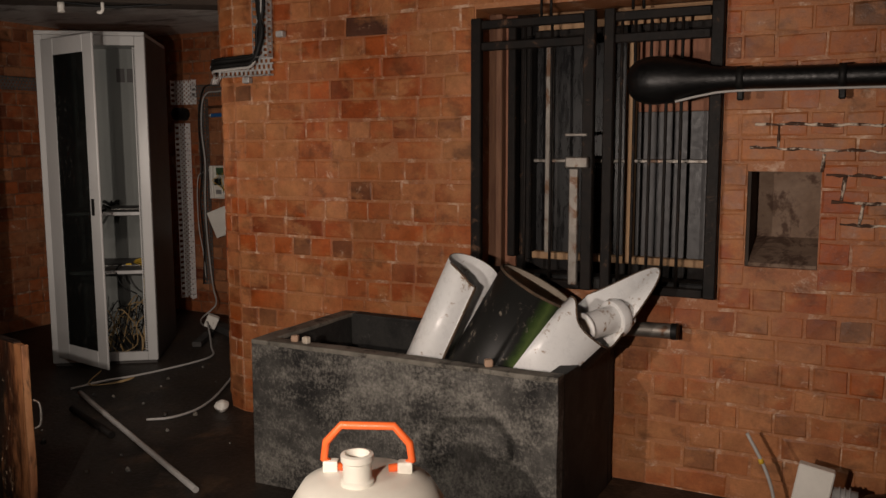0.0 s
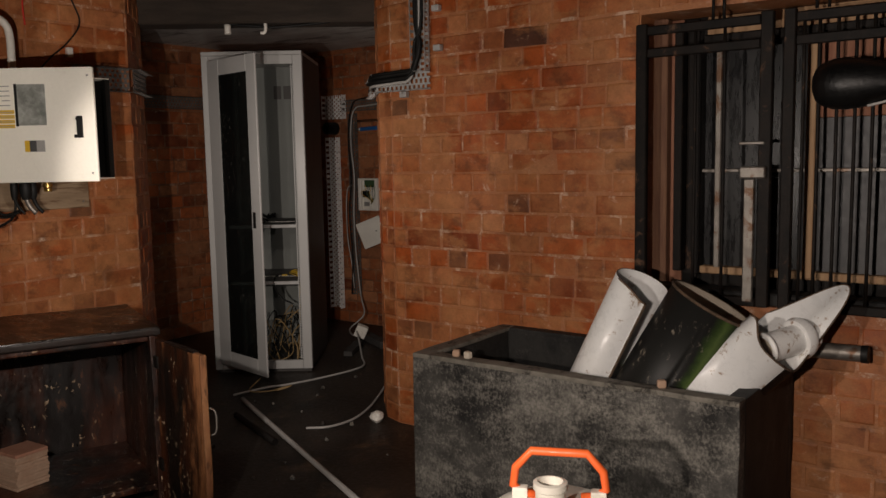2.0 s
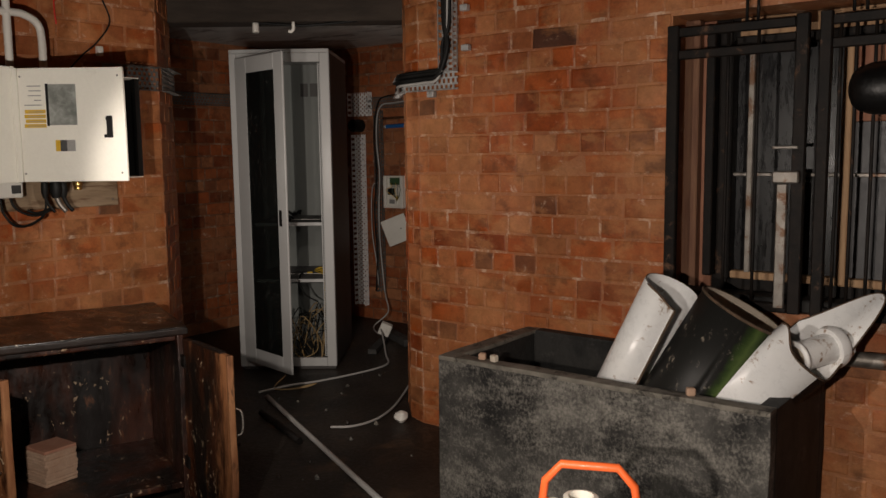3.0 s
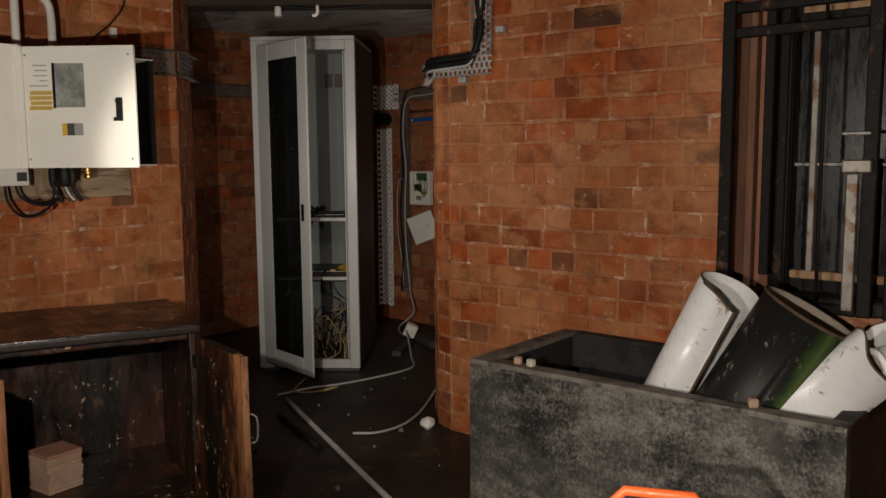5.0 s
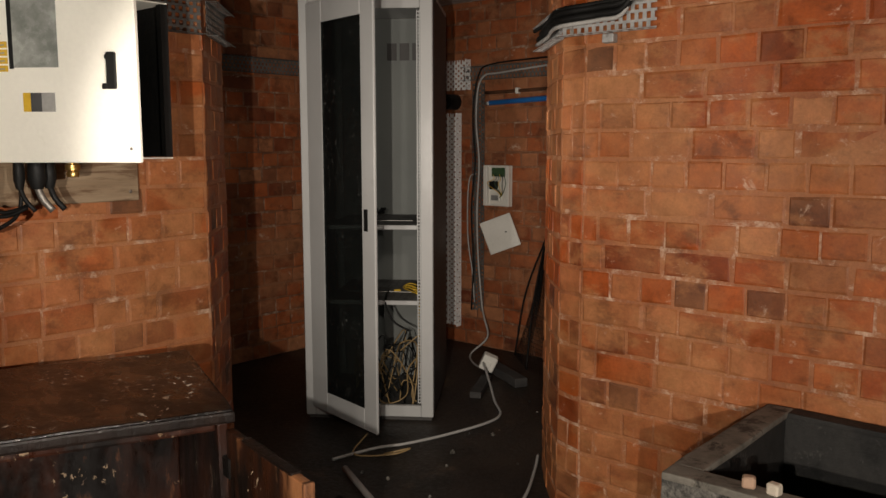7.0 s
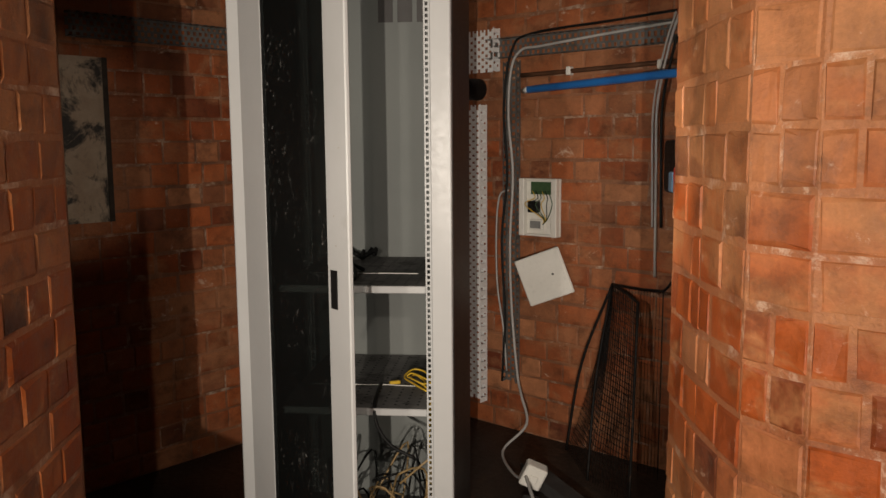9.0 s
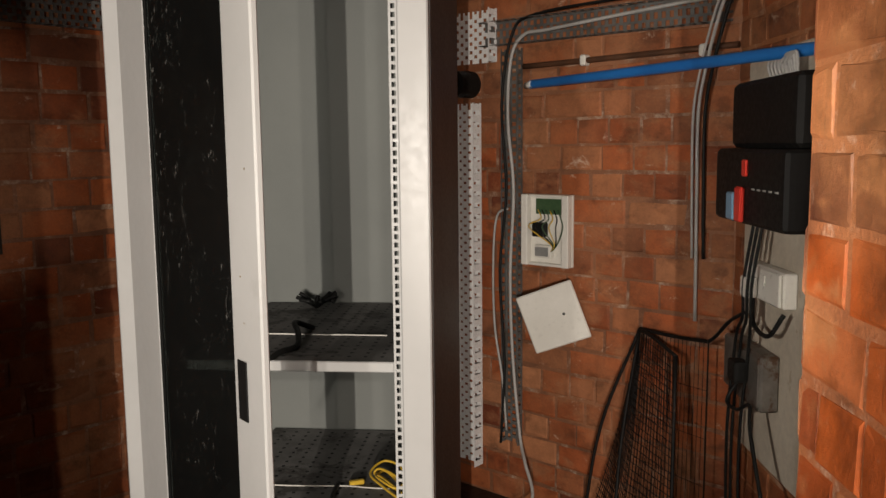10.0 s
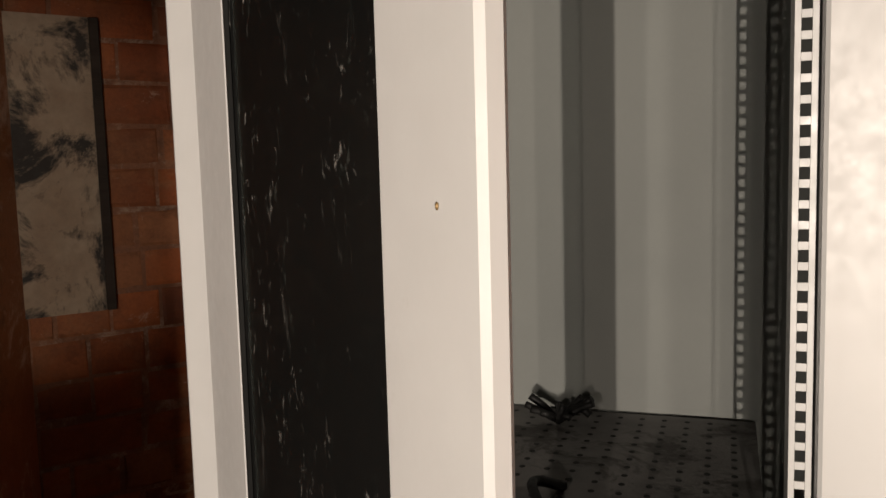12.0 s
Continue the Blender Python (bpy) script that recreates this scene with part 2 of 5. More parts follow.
PLY = surface("weathered_plywood", (0.34, 0.25, 0.16), (0.26, 0.18, 0.11), 0.8, scale=6, fine=50, relief=0.3, stretch=(1, 0.4, 4), stain=(0.15, 0.09, 0.05), stain_scale=7)
DARK_PANE = surface("dusty_dark_pane", (0.007, 0.007, 0.008), (0.014, 0.014, 0.014), 0.3, scale=5, fine=60, relief=0.02, stain=(0.035, 0.033, 0.032), stain_scale=5, stain_at=(0.6, 0.8), stretch=(1, 1, 0.2))


def charred(name, dark, brown, flake, drip, gloss, stretch, bare=None):
    """Scorched varnish: black to red-brown, runs of bare wood, curled pale flakes, glossy blisters."""
    m, nt, b = nodes_of(name)
    big = noise_tex(nt, 5, 6, 0.6, stretch, 0.3)
    col = mix(nt, ramp(nt, big, [(0.42, grey(0)), (0.66, grey(1))]), dark, brown)
    runs = noise_tex(nt, 16, 7, 0.7, stretch, 0.2)
    col = mix(nt, ramp(nt, runs, [(0.60, grey(0)), (0.72, grey(0.7))]), col, drip)
    if bare:
        co = nt.nodes.new("ShaderNodeTexCoord")
        sep = nt.nodes.new("ShaderNodeSeparateXYZ")
        nt.links.new(co.outputs["Object"], sep.inputs[0])
        edge = nt.nodes.new("ShaderNodeMath")
        edge.operation = "MULTIPLY_ADD"
        edge.inputs[1].default_value = 0.55
        nt.links.new(noise_tex(nt, 9, 8, 0.75, (1, 1, 0.3), 0.2), edge.inputs[0])
        nt.links.new(sep.outputs[0], edge.inputs[2])
        col = mix(nt, ramp(nt, edge.outputs[0], [(0.58, grey(0)), (0.68, grey(0.85))]), col, bare)
    crust = noise_tex(nt, 48, 5, 0.6, (1, 1, 0.7), 0.5)
    gate = noise_tex(nt, 6, 3, 0.5)
    both = nt.nodes.new("ShaderNodeMath")
    both.operation = "MULTIPLY"
    nt.links.new(ramp(nt, crust, [(0.61, grey(0)), (0.64, grey(1))]), both.inputs[0])
    nt.links.new(ramp(nt, gate, [(0.52, grey(0)), (0.58, grey(1))]), both.inputs[1])
    col = mix(nt, both.outputs[0], col, flake)
    nt.links.new(col, b.inputs["Base Color"])
    nt.links.new(ramp(nt, runs, [(0.35, grey(gloss)), (0.7, grey(gloss + 0.35))]), b.inputs["Roughness"])
    b.inputs["Specular IOR Level"].default_value = 0.5
    bump(nt, b, mix(nt, 0.5, runs, crust), 0.45, 0.007)
    return m


CHEST = charred("charred_varnish", (0.008, 0.005, 0.004), (0.075, 0.020, 0.008), (0.50, 0.36, 0.23), (0.24, 0.085, 0.028), 0.24, (1, 1, 0.35))
CHEST_DOOR = charred("worn_varnished_door", (0.010, 0.006, 0.004), (0.11, 0.030, 0.010), (0.55, 0.40, 0.26), (0.34, 0.13, 0.045), 0.22, (1, 1, 0.25), (0.40, 0.17, 0.07))
CHEST_TOP = charred("flaking_dark_lid", (0.006, 0.0045, 0.004), (0.017, 0.010, 0.007), (0.66, 0.58, 0.48), (0.09, 0.050, 0.026), 0.16, (0.4, 0.8, 1))
CHEST_EDGE = surface("worn_bare_edge", (0.36, 0.17, 0.075), (0.22, 0.08, 0.035), 0.6, scale=14, fine=80, relief=0.6, stretch=(1, 1, 0.3), stain=(0.030, 0.014, 0.008), stain_scale=9, stain_at=(0.50, 0.60))
TILE = surface("terracotta_tile", (0.36, 0.16, 0.10), (0.42, 0.21, 0.14), 0.7, scale=20, fine=90, relief=0.25)
TILE_EDGE = surface("pale_tile_edge", (0.50, 0.34, 0.24), (0.44, 0.28, 0.19), 0.8, scale=20, fine=90, relief=0.25)
RACK = surface("light_grey_powder_coat", (0.42, 0.42, 0.41), (0.46, 0.46, 0.45), 0.45, scale=3, fine=60, relief=0.001, stain=(0.34, 0.33, 0.31), stain_scale=5, stain_at=(0.64, 0.82), grain=0.03)
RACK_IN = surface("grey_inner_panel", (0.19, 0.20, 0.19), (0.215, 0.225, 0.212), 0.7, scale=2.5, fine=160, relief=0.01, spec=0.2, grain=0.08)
RACK_SHELF = surface("dusty_grey_shelf", (0.13, 0.125, 0.12), (0.20, 0.195, 0.185), 0.8, scale=9, fine=120, relief=0.25, stain=(0.07, 0.066, 0.06), stain_scale=8)
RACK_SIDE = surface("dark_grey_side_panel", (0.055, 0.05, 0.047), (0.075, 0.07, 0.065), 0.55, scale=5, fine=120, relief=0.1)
WHITE_PAINT = surface("white_painted_steel", (0.82, 0.79, 0.70), (0.87, 0.84, 0.75), 0.4, scale=3, fine=90, relief=0.05, stain=(0.60, 0.56, 0.46), stain_scale=4, stain_at=(0.6, 0.8), grain=0.08)
WHITE_PLASTIC = surface("white_plastic", (0.70, 0.68, 0.62), (0.77, 0.75, 0.69), 0.35, scale=5, fine=60, relief=0.05, grain=0.08)
GREY_PLASTIC = surface("grey_plastic", (0.24, 0.24, 0.23), (0.32, 0.32, 0.31), 0.45, scale=6, fine=80, relief=0.1)
CAN_BODY = surface("milky_plastic", (0.66, 0.63, 0.55), (0.72, 0.70, 0.62), 0.4, scale=4, fine=50, relief=0.08, grain=0.08)
ORANGE = surface("orange_plastic", (0.75, 0.11, 0.025), (0.82, 0.15, 0.035), 0.4, scale=5, fine=70, relief=0.06, grain=0.08)
RED = surface("red_plastic", (0.62, 0.03, 0.02), (0.70, 0.05, 0.03), 0.38, scale=5, fine=70, relief=0.05, grain=0.08)
BLUE = surface("blue_plastic_pipe", (0.015, 0.13, 0.42), (0.02, 0.17, 0.50), 0.4, scale=6, fine=70, relief=0.05, grain=0.08)
PALE_BLUE = surface("pale_blue_plastic", (0.16, 0.32, 0.48), (0.20, 0.36, 0.52), 0.4, scale=6, fine=70, relief=0.05)
YELLOW = surface("yellow_plastic", (0.68, 0.42, 0.03), (0.74, 0.48, 0.05), 0.45, scale=6, fine=70, relief=0.05)
BLACK_RUBBER = surface("black_rubber", (0.003, 0.003, 0.003), (0.006, 0.006, 0.006), 0.42, spec=0.3, scale=12, fine=90, relief=0.3)
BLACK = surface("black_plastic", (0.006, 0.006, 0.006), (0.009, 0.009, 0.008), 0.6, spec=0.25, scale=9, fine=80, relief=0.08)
BRASS = surface("brass", (0.55, 0.36, 0.12), (0.42, 0.27, 0.09), 0.35, metal=0.9, scale=20, fine=80, relief=0.1)
COPPER = surface("copper_pipe_brown", (0.16, 0.075, 0.04), (0.10, 0.05, 0.03), 0.5, metal=0.4, scale=20, fine=80, relief=0.15)
CIRCUIT = surface("green_circuit_board", (0.04, 0.09, 0.04), (0.06, 0.11, 0.05), 0.45, scale=60, fine=200, relief=0.1)
CABLE_GREY = surface("grey_cable", (0.40, 0.39, 0.37), (0.48, 0.47, 0.45), 0.5, scale=9, fine=80, relief=0.05)
CABLE_BEIGE = surface("beige_cable", (0.27, 0.18, 0.08), (0.34, 0.23, 0.10), 0.5, scale=9, fine=80, relief=0.05)
INK = surface("printed_ink", (0.05, 0.05, 0.05), (0.08, 0.08, 0.08), 0.6)
SMOKY_WINDOW = surface("smoky_viewing_window", (0.40, 0.41, 0.38), (0.20, 0.21, 0.19), 0.25, scale=14, fine=40, relief=0.1)
LINE_GREY = surface("grey_ink", (0.32, 0.31, 0.29), (0.36, 0.35, 0.33), 0.6)


def glass_material():
    """Tinted glass, dusty and smeared."""
    m, nt, b = nodes_of("smoked_glass")
    b.inputs["Base Color"].default_value = (0.010, 0.011, 0.011, 1)
    b.inputs["Roughness"].default_value = 0.05
    clear = nt.nodes.new("ShaderNodeBsdfTransparent")
    clear.inputs[0].default_value = (0.20, 0.225, 0.215, 1)
    one = nt.nodes.new("ShaderNodeMixShader")
    one.inputs[0].default_value = 0.35
    nt.links.new(clear.outputs[0], one.inputs[1])
    nt.links.new(b.outputs[0], one.inputs[2])
    dust = nt.nodes.new("ShaderNodeBsdfDiffuse")
    dust.inputs[0].default_value = (0.48, 0.46, 0.42, 1)
    smear = noise_tex(nt, 16, 9, 0.75, (1, 1, 0.4), 0.6)
    fleck = noise_tex(nt, 85, 5, 0.7, (1, 1, 0.6), 0.8)
    film = noise_tex(nt, 3, 5, 0.6)
    base = ramp(nt, film, [(0.3, grey(0.001)), (0.8, grey(0.008))])
    mask = mix(nt, ramp(nt, smear, [(0.60, grey(0)), (0.80, grey(0.28))]), base, grey(0.5))
    patchy = nt.nodes.new("ShaderNodeMath")
    patchy.operation = "MULTIPLY"
    nt.links.new(ramp(nt, fleck, [(0.60, grey(0)), (0.70, grey(0.55))]), patchy.inputs[0])
    nt.links.new(ramp(nt, noise_tex(nt, 9, 5, 0.7), [(0.50, grey(0)), (0.60, grey(1))]), patchy.inputs[1])
    mask = mix(nt, patchy.outputs[0], mask, grey(0.7))
    two = nt.nodes.new("ShaderNodeMixShader")
    nt.links.new(mask, two.inputs[0])
    nt.links.new(one.outputs[0], two.inputs[1])
    nt.links.new(dust.outputs[0], two.inputs[2])
    nt.links.new(two.outputs[0], nt.nodes["Material Output"].inputs[0])
    return m


GLASS = glass_material()

# ------------------------------------------------------------------ mesh helpers


def part(name, bm, material, parent=None, label="", smooth=False, kind=""):
    """Links a bmesh as one mesh object, under a thing or a part where one is given."""
    me = bpy.data.meshes.new(name)
    bm.normal_update()
    bm.to_mesh(me)
    bm.free()
    mats = material if isinstance(material, (list, tuple)) else [material]
    for m in mats:
        me.materials.append(m)
    if smooth:
        for p in me.polygons:
            p.use_smooth = True
        me.set_sharp_from_angle(angle=radians(40))
    ob = new(name, me)
    if parent is not None:
        ob.parent = parent
    return tagged(ob, label, "", "", kind)


def thing(name, m, label, category, group="", kind=""):
    """An empty at the thing's base, which carries its parts."""
    ob = new(name)
    ob.empty_display_size = 0.05
    ob.matrix_world = m
    return tagged(ob, label, category, group, kind)


def box(x0, x1, y0, y1, z0, z1, bevel=0.0, bm=None, segments=1):
    """A box, its edges rounded where bevel is given."""
    own = bmesh.new()
    bmesh.ops.create_cube(own, size=1)
    for v in own.verts:
        v.co = Vector((x0 + (v.co.x + 0.5) * (x1 - x0), y0 + (v.co.y + 0.5) * (y1 - y0), z0 + (v.co.z + 0.5) * (z1 - z0)))
    if bevel:
        bmesh.ops.bevel(own, geom=list(own.edges), offset=bevel, segments=segments, affect="EDGES", profile=0.7)
    return own if bm is None else join(bm, own)


def join(bm, other, m=None):
    """Adds other to bm."""
    index = {}
    for v in other.verts:
        index[v] = bm.verts.new(m @ v.co if m else v.co)
    for f in other.faces:
        try:
            g = bm.faces.new([index[v] for v in f.verts])
            g.material_index, g.smooth = f.material_index, f.smooth
        except ValueError:
            pass
    other.free()
    return bm


def moved(bm, m):
    bmesh.ops.transform(bm, matrix=m, verts=bm.verts)
    return bm


def prism(points, z0, z1):
    """A flat outline, anticlockwise, raised from z0 to z1."""
    bm = bmesh.new()
    low = [bm.verts.new((x, y, z0)) for x, y in points]
    high = [bm.verts.new((x, y, z1)) for x, y in points]
    n = len(points)
    for i in range(n):
        bm.faces.new((low[i], low[(i + 1) % n], high[(i + 1) % n], high[i]))
    bm.faces.new(high)
    bm.faces.new(low[::-1])
    return bm


def smooth_line(points, steps=6):
    """A soft curve through the points."""
    p = [Vector(q) for q in points]
    if len(p) < 3:
        return p
    p = [2 * p[0] - p[1]] + p + [2 * p[-1] - p[-2]]
    out = []
    for i in range(1, len(p) - 2):
        a, b, c, d = p[i - 1:i + 3]
        for k in range(steps):
            t = k / steps
            out.append(0.5 * (2 * b + (c - a) * t + (2 * a - 5 * b + 4 * c - d) * t * t + (3 * b - a - 3 * c + d) * t ** 3))
    return out + [p[-2]]


def sweep(points, radius, sides=8, steps=6, curved=True, bm=None, caps=True):
    """A round rod, pipe or cable along the points; radius may be a list, one for each point of the line."""
    line = smooth_line(points, steps) if curved else [Vector(q) for q in points]
    bm = bmesh.new() if bm is None else bm
    rings, side = [], None
    for i, q in enumerate(line):
        way = (line[min(i + 1, len(line) - 1)] - line[max(i - 1, 0)]).normalized()
        if side is None:
            side = way.orthogonal().normalized()
        side = (side - way * side.dot(way)).normalized()
        up = way.cross(side)
        r = radius[i] if isinstance(radius, list) else radius
        rings.append([bm.verts.new(q + r * (math.cos(a) * side + math.sin(a) * up)) for a in (2 * math.pi * k / sides for k in range(sides))])
    for a, b in zip(rings, rings[1:]):
        for k in range(sides):
            f = bm.faces.new((a[k], a[(k + 1) % sides], b[(k + 1) % sides], b[k]))
            f.smooth = True
    if caps:
        bm.faces.new(rings[0][::-1])
        bm.faces.new(rings[-1])
    return bm


def lathe(profile, sides=32, bm=None):
    """Turns (radius, height) pairs round the z axis."""
    bm = bmesh.new() if bm is None else bm
    rings = []
    for r, z in profile:
        if r < 1e-5:
            rings.append([bm.verts.new((0, 0, z))])
        else:
            rings.append([bm.verts.new((r * math.cos(2 * math.pi * k / sides), r * math.sin(2 * math.pi * k / sides), z)) for k in range(sides)])
    for a, b in zip(rings, rings[1:]):
        for k in range(sides):
            j = (k + 1) % sides
            loop = [a[k % len(a)], a[j % len(a)], b[j % len(b)], b[k % len(b)]]
            loop = list(dict.fromkeys(loop))
            if len(loop) > 2:
                f = bm.faces.new(loop)
                f.smooth = True
    return bm


def along(p0, p1, z=0.0):
    """A frame at p0 on the ground plan: x runs to p1, y into the wall on the left of that way."""
    a = math.degrees(math.atan2(p1[1] - p0[1], p1[0] - p0[0]))
    return pose(p0[0], p0[1], z, 0, 0, a), math.hypot(p1[0] - p0[0], p1[1] - p0[1])

# ------------------------------------------------------------------ the large structure
COURSE = 0.0905
CEILING = 2.62
ALCOVE_TOP = 2.21

floor = part("floor", box(-6.0, 3.4, -2.6, 5.6, -0.12, 0.0), FLOOR)
tagged(floor, "dark damp earth-covered cellar floor", "floor", kind="structure")


def pierced_slab(length, height, depth, holes):
    """A wall slab along x, its face at y = 0, with openings (x0, x1, z0, z1, how deep)."""
    xs = sorted({0, length, *[h[0] for h in holes], *[h[1] for h in holes]})
    zs = sorted({0, height, *[h[2] for h in holes], *[h[3] for h in holes]})
    bm = bmesh.new()
    for x0, x1 in zip(xs, xs[1:]):
        for z0, z1 in zip(zs, zs[1:]):
            cut = [h for h in holes if h[0] <= x0 + 1e-6 and x1 <= h[1] + 1e-6 and h[2] <= z0 + 1e-6 and z1 <= h[3] + 1e-6]
            start = max([h[4] for h in cut], default=0.0)
            if start < depth - 1e-6:
                box(x0, x1, start, depth, z0, z1, bm=bm)
    return bm


# plan of the corner: two walls at a right angle with a splayed opening into a small alcove between them
A1 = (3.2, 3.27)
PIL_F = (-2.917, 3.630)
NOSE = [(-2.525, 3.27), (-2.640, 3.313), (-2.780, 3.462), PIL_F]
PIER_C, PIER_F = (-3.640, 2.575), (-3.925, 2.850)
E0, E1 = (-3.60, 5.12), (-3.077, 4.515)
HOLES_A = [(-1.24 + 2.3, -0.25 + 2.3, 0.76, 1.885, 0.45), (-0.158 + 2.3, 0.085 + 2.3, 0.89, 1.236, 0.22)]

slab = pierced_slab(5.5, CEILING, 0.45, HOLES_A)
wall_a = part("wall_north", moved(slab, pose(-2.3, 3.27, 0)), MORTAR)
tagged(wall_a, "old red brick cellar wall with a barred opening", "wall", kind="structure")
pier_e = part("wall_pier_east", prism([*NOSE[2:0:-1], NOSE[0], (-2.3, 3.27), (-2.3, 5.32), (-3.60, 5.32), E0, E1, PIL_F], 0, CEILING), MORTAR)
tagged(pier_e, "splayed red brick pier beside the alcove", "wall", kind="structure")
wall_b = part("wall_west", box(-3.95, -3.640, -2.6, 2.0, 0, CEILING), MORTAR)
tagged(wall_b, "red brick cellar wall behind the fuse board", "wall", kind="structure")
pier_w = part("wall_pier_west", prism([PIER_C, PIER_F, (-5.25, 3.45), (-5.45, 3.45), (-5.45, 2.0), (-3.640, 2.0)], 0, CEILING), MORTAR)
tagged(pier_w, "splayed red brick pier opposite the first", "wall", kind="structure")
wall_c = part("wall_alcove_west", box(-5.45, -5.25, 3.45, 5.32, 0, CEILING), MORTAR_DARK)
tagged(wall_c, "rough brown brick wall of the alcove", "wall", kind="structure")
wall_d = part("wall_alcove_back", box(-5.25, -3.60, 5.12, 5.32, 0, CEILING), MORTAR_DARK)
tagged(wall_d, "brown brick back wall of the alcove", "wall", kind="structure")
# south and east walls are unseen, added to close the room
wall_s = part("wall_south", box(-3.95, 3.4, -2.8, -2.6, 0, CEILING), MORTAR_DARK)
tagged(wall_s, "red brick cellar wall", "wall", kind="structure")
wall_e = part("wall_east", box(3.2, 3.4, -2.6, 3.72, 0, CEILING), MORTAR_DARK)
tagged(wall_e, "red brick cellar wall", "wall", kind="structure")
# the main ceiling is never in view; its dark colour cuts bounced light
ceiling = part("ceiling", prism([(-3.95, -2.8), (3.4, -2.8), (3.4, 3.72), (-2.3, 3.72), (-2.3, 5.32), (-5.45, 5.32), (-5.45, 2.0), (-3.95, 2.0)], CEILING, CEILING + 0.15), DARK_BEAM)
tagged(ceiling, "unseen cellar ceiling coloured dark to cut bounced light", "ceiling", kind="structure")
low = part("ceiling_alcove", prism([(-3.93, 2.90), (-2.94, 3.66), (-3.08, 4.515), (-3.60, 5.12), (-5.25, 5.12), (-5.25, 3.45)], ALCOVE_TOP, ALCOVE_TOP + 0.1), CONCRETE)
tagged(low, "grey streaked concrete slab over the alcove", "ceiling", kind="structure")
m, length = along((-3.97, 2.815), (-2.85, 3.69))
lintel = part("lintel", moved(box(0, length, -0.05, 0.14, 2.075, 2.36, 0.008), m), DARK_BEAM)
tagged(lintel, "dark timber beam across the alcove opening", "beam", kind="structure")

# lining of the small wall niche, and the eroded joints round it
NICHE = surface("sooty_niche_plaster", (0.17, 0.11, 0.075), (0.26, 0.18, 0.13), 0.9, scale=8, fine=60, relief=0.5, stain=(0.08, 0.045, 0.03), stain_scale=9)
part("niche_back", box(-0.156, 0.083, 3.462, 3.486, 0.892, 1.234), NICHE, wall_a, "grey-brown plastered niche back")
# the left cheek's dark colour paints the shade of the reveal
part("niche_cheek", box(-0.157, -0.146, 3.275, 3.461, 0.892, 1.234), DARK_BEAM, wall_a, "niche side coloured dark for the reveal shade")
bm = prism([(3.272, 0.892), (3.461, 0.892), (3.461, 0.985), (3.272, 0.905)], -0.145, 0.083)
part("niche_sill", moved(bm, Matrix(((0, 0, 1, 0), (1, 0, 0, 0), (0, 1, 0, 0), (0, 0, 0, 1)))), NICHE, wall_a, "sloping grey-brown niche sill")
JOINT = surface("open_joint_lime", (0.055, 0.03, 0.02), (0.10, 0.05, 0.03), 0.95, scale=20, fine=90, relief=0.8, stain=(0.66, 0.55, 0.44), stain_scale=15, stain_at=(0.50, 0.56))
jr = random.Random(4)
for x0, z0, x1, z1 in ((-0.14, 1.405, 0.36, 1.392), (-0.06, 1.40, -0.06, 1.325), (-0.155, 1.322, 0.36, 1.302), (0.09, 1.30, 0.085, 1.235), (0.10, 1.228, 0.30, 1.22), (0.16, 1.222, 0.15, 1.14), (0.12, 1.132, 0.43, 1.124), (0.15, 1.055, 0.335, 1.053), (0.22, 1.13, 0.21, 1.058), (0.345, 1.128, 0.34, 1.058)):
    steps = max(3, int(math.hypot(x1 - x0, z1 - z0) / 0.02))
    pts = [(x0 + (x1 - x0) * k / steps, 3.2645, z0 + (z1 - z0) * k / steps + jr.uniform(-0.003, 0.003)) for k in range(steps + 1)]
    part("eroded_joint", sweep(pts, [jr.uniform(0.003, 0.0075) for _ in pts], 6, 1, False), JOINT, wall_a)

# ------------------------------------------------------------------ the old tank and what stands in it
TX0, TX1, TY0, TY1, TH = -1.885, -0.625, 2.58, 3.24, 0.578
tank = thing("stone_tank", pose((TX0 + TX1) / 2, (TY0 + TY1) / 2, 0), "grimy dark slate tank holding scrap drums against the brick wall", "tank")
cx, cy = (TX0 + TX1) / 2, (TY0 + TY1) / 2


def rough_slab(x0, x1, y0, y1, z0, z1, cuts=7, wear=0.004):
    """A slab with worn, slightly uneven faces."""
    bm = box(x0, x1, y0, y1, z0, z1, 0.006, segments=2)
    bmesh.ops.subdivide_edges(bm, edges=[e for e in bm.edges if e.calc_length() > 0.2], cuts=cuts, use_grid_fill=True)
    for v in bm.verts:
        p = v.co * 6
        v.co += wear * noise.noise_vector(p)
    return bm


def local(x0, x1, y0, y1):
    return x0 - cx, x1 - cx, y0 - cy, y1 - cy


part("front_slab", rough_slab(*local(TX0, TX1, TY0, TY0 + 0.06), 0.0, TH), TUB, tank)
part("back_slab", rough_slab(*local(TX0, TX1, TY1 - 0.055, TY1), 0.0, TH), TUB_DARK, tank)
part("side_slab", rough_slab(*local(TX0, TX0 + 0.07, TY0 + 0.061, TY1 - 0.056), 0.0, TH), TUB_DARK, tank)
part("side_slab", rough_slab(*local(TX1 - 0.06, TX1, TY0 + 0.061, TY1 - 0.056), 0.0, TH), TUB_DARK, tank)
part("bottom_slab", box(*local(TX0 + 0.071, TX1 - 0.061, TY0 + 0.061, TY1 - 0.056), 0.02, 0.22), TUB_DARK, tank)
part("worn_rim", rough_slab(*local(TX0, TX1, TY0 - 0.002, TY0 + 0.062), TH - 0.012, TH + 0.006, 9, 0.003), RIM, tank, "scuffed paler rim")
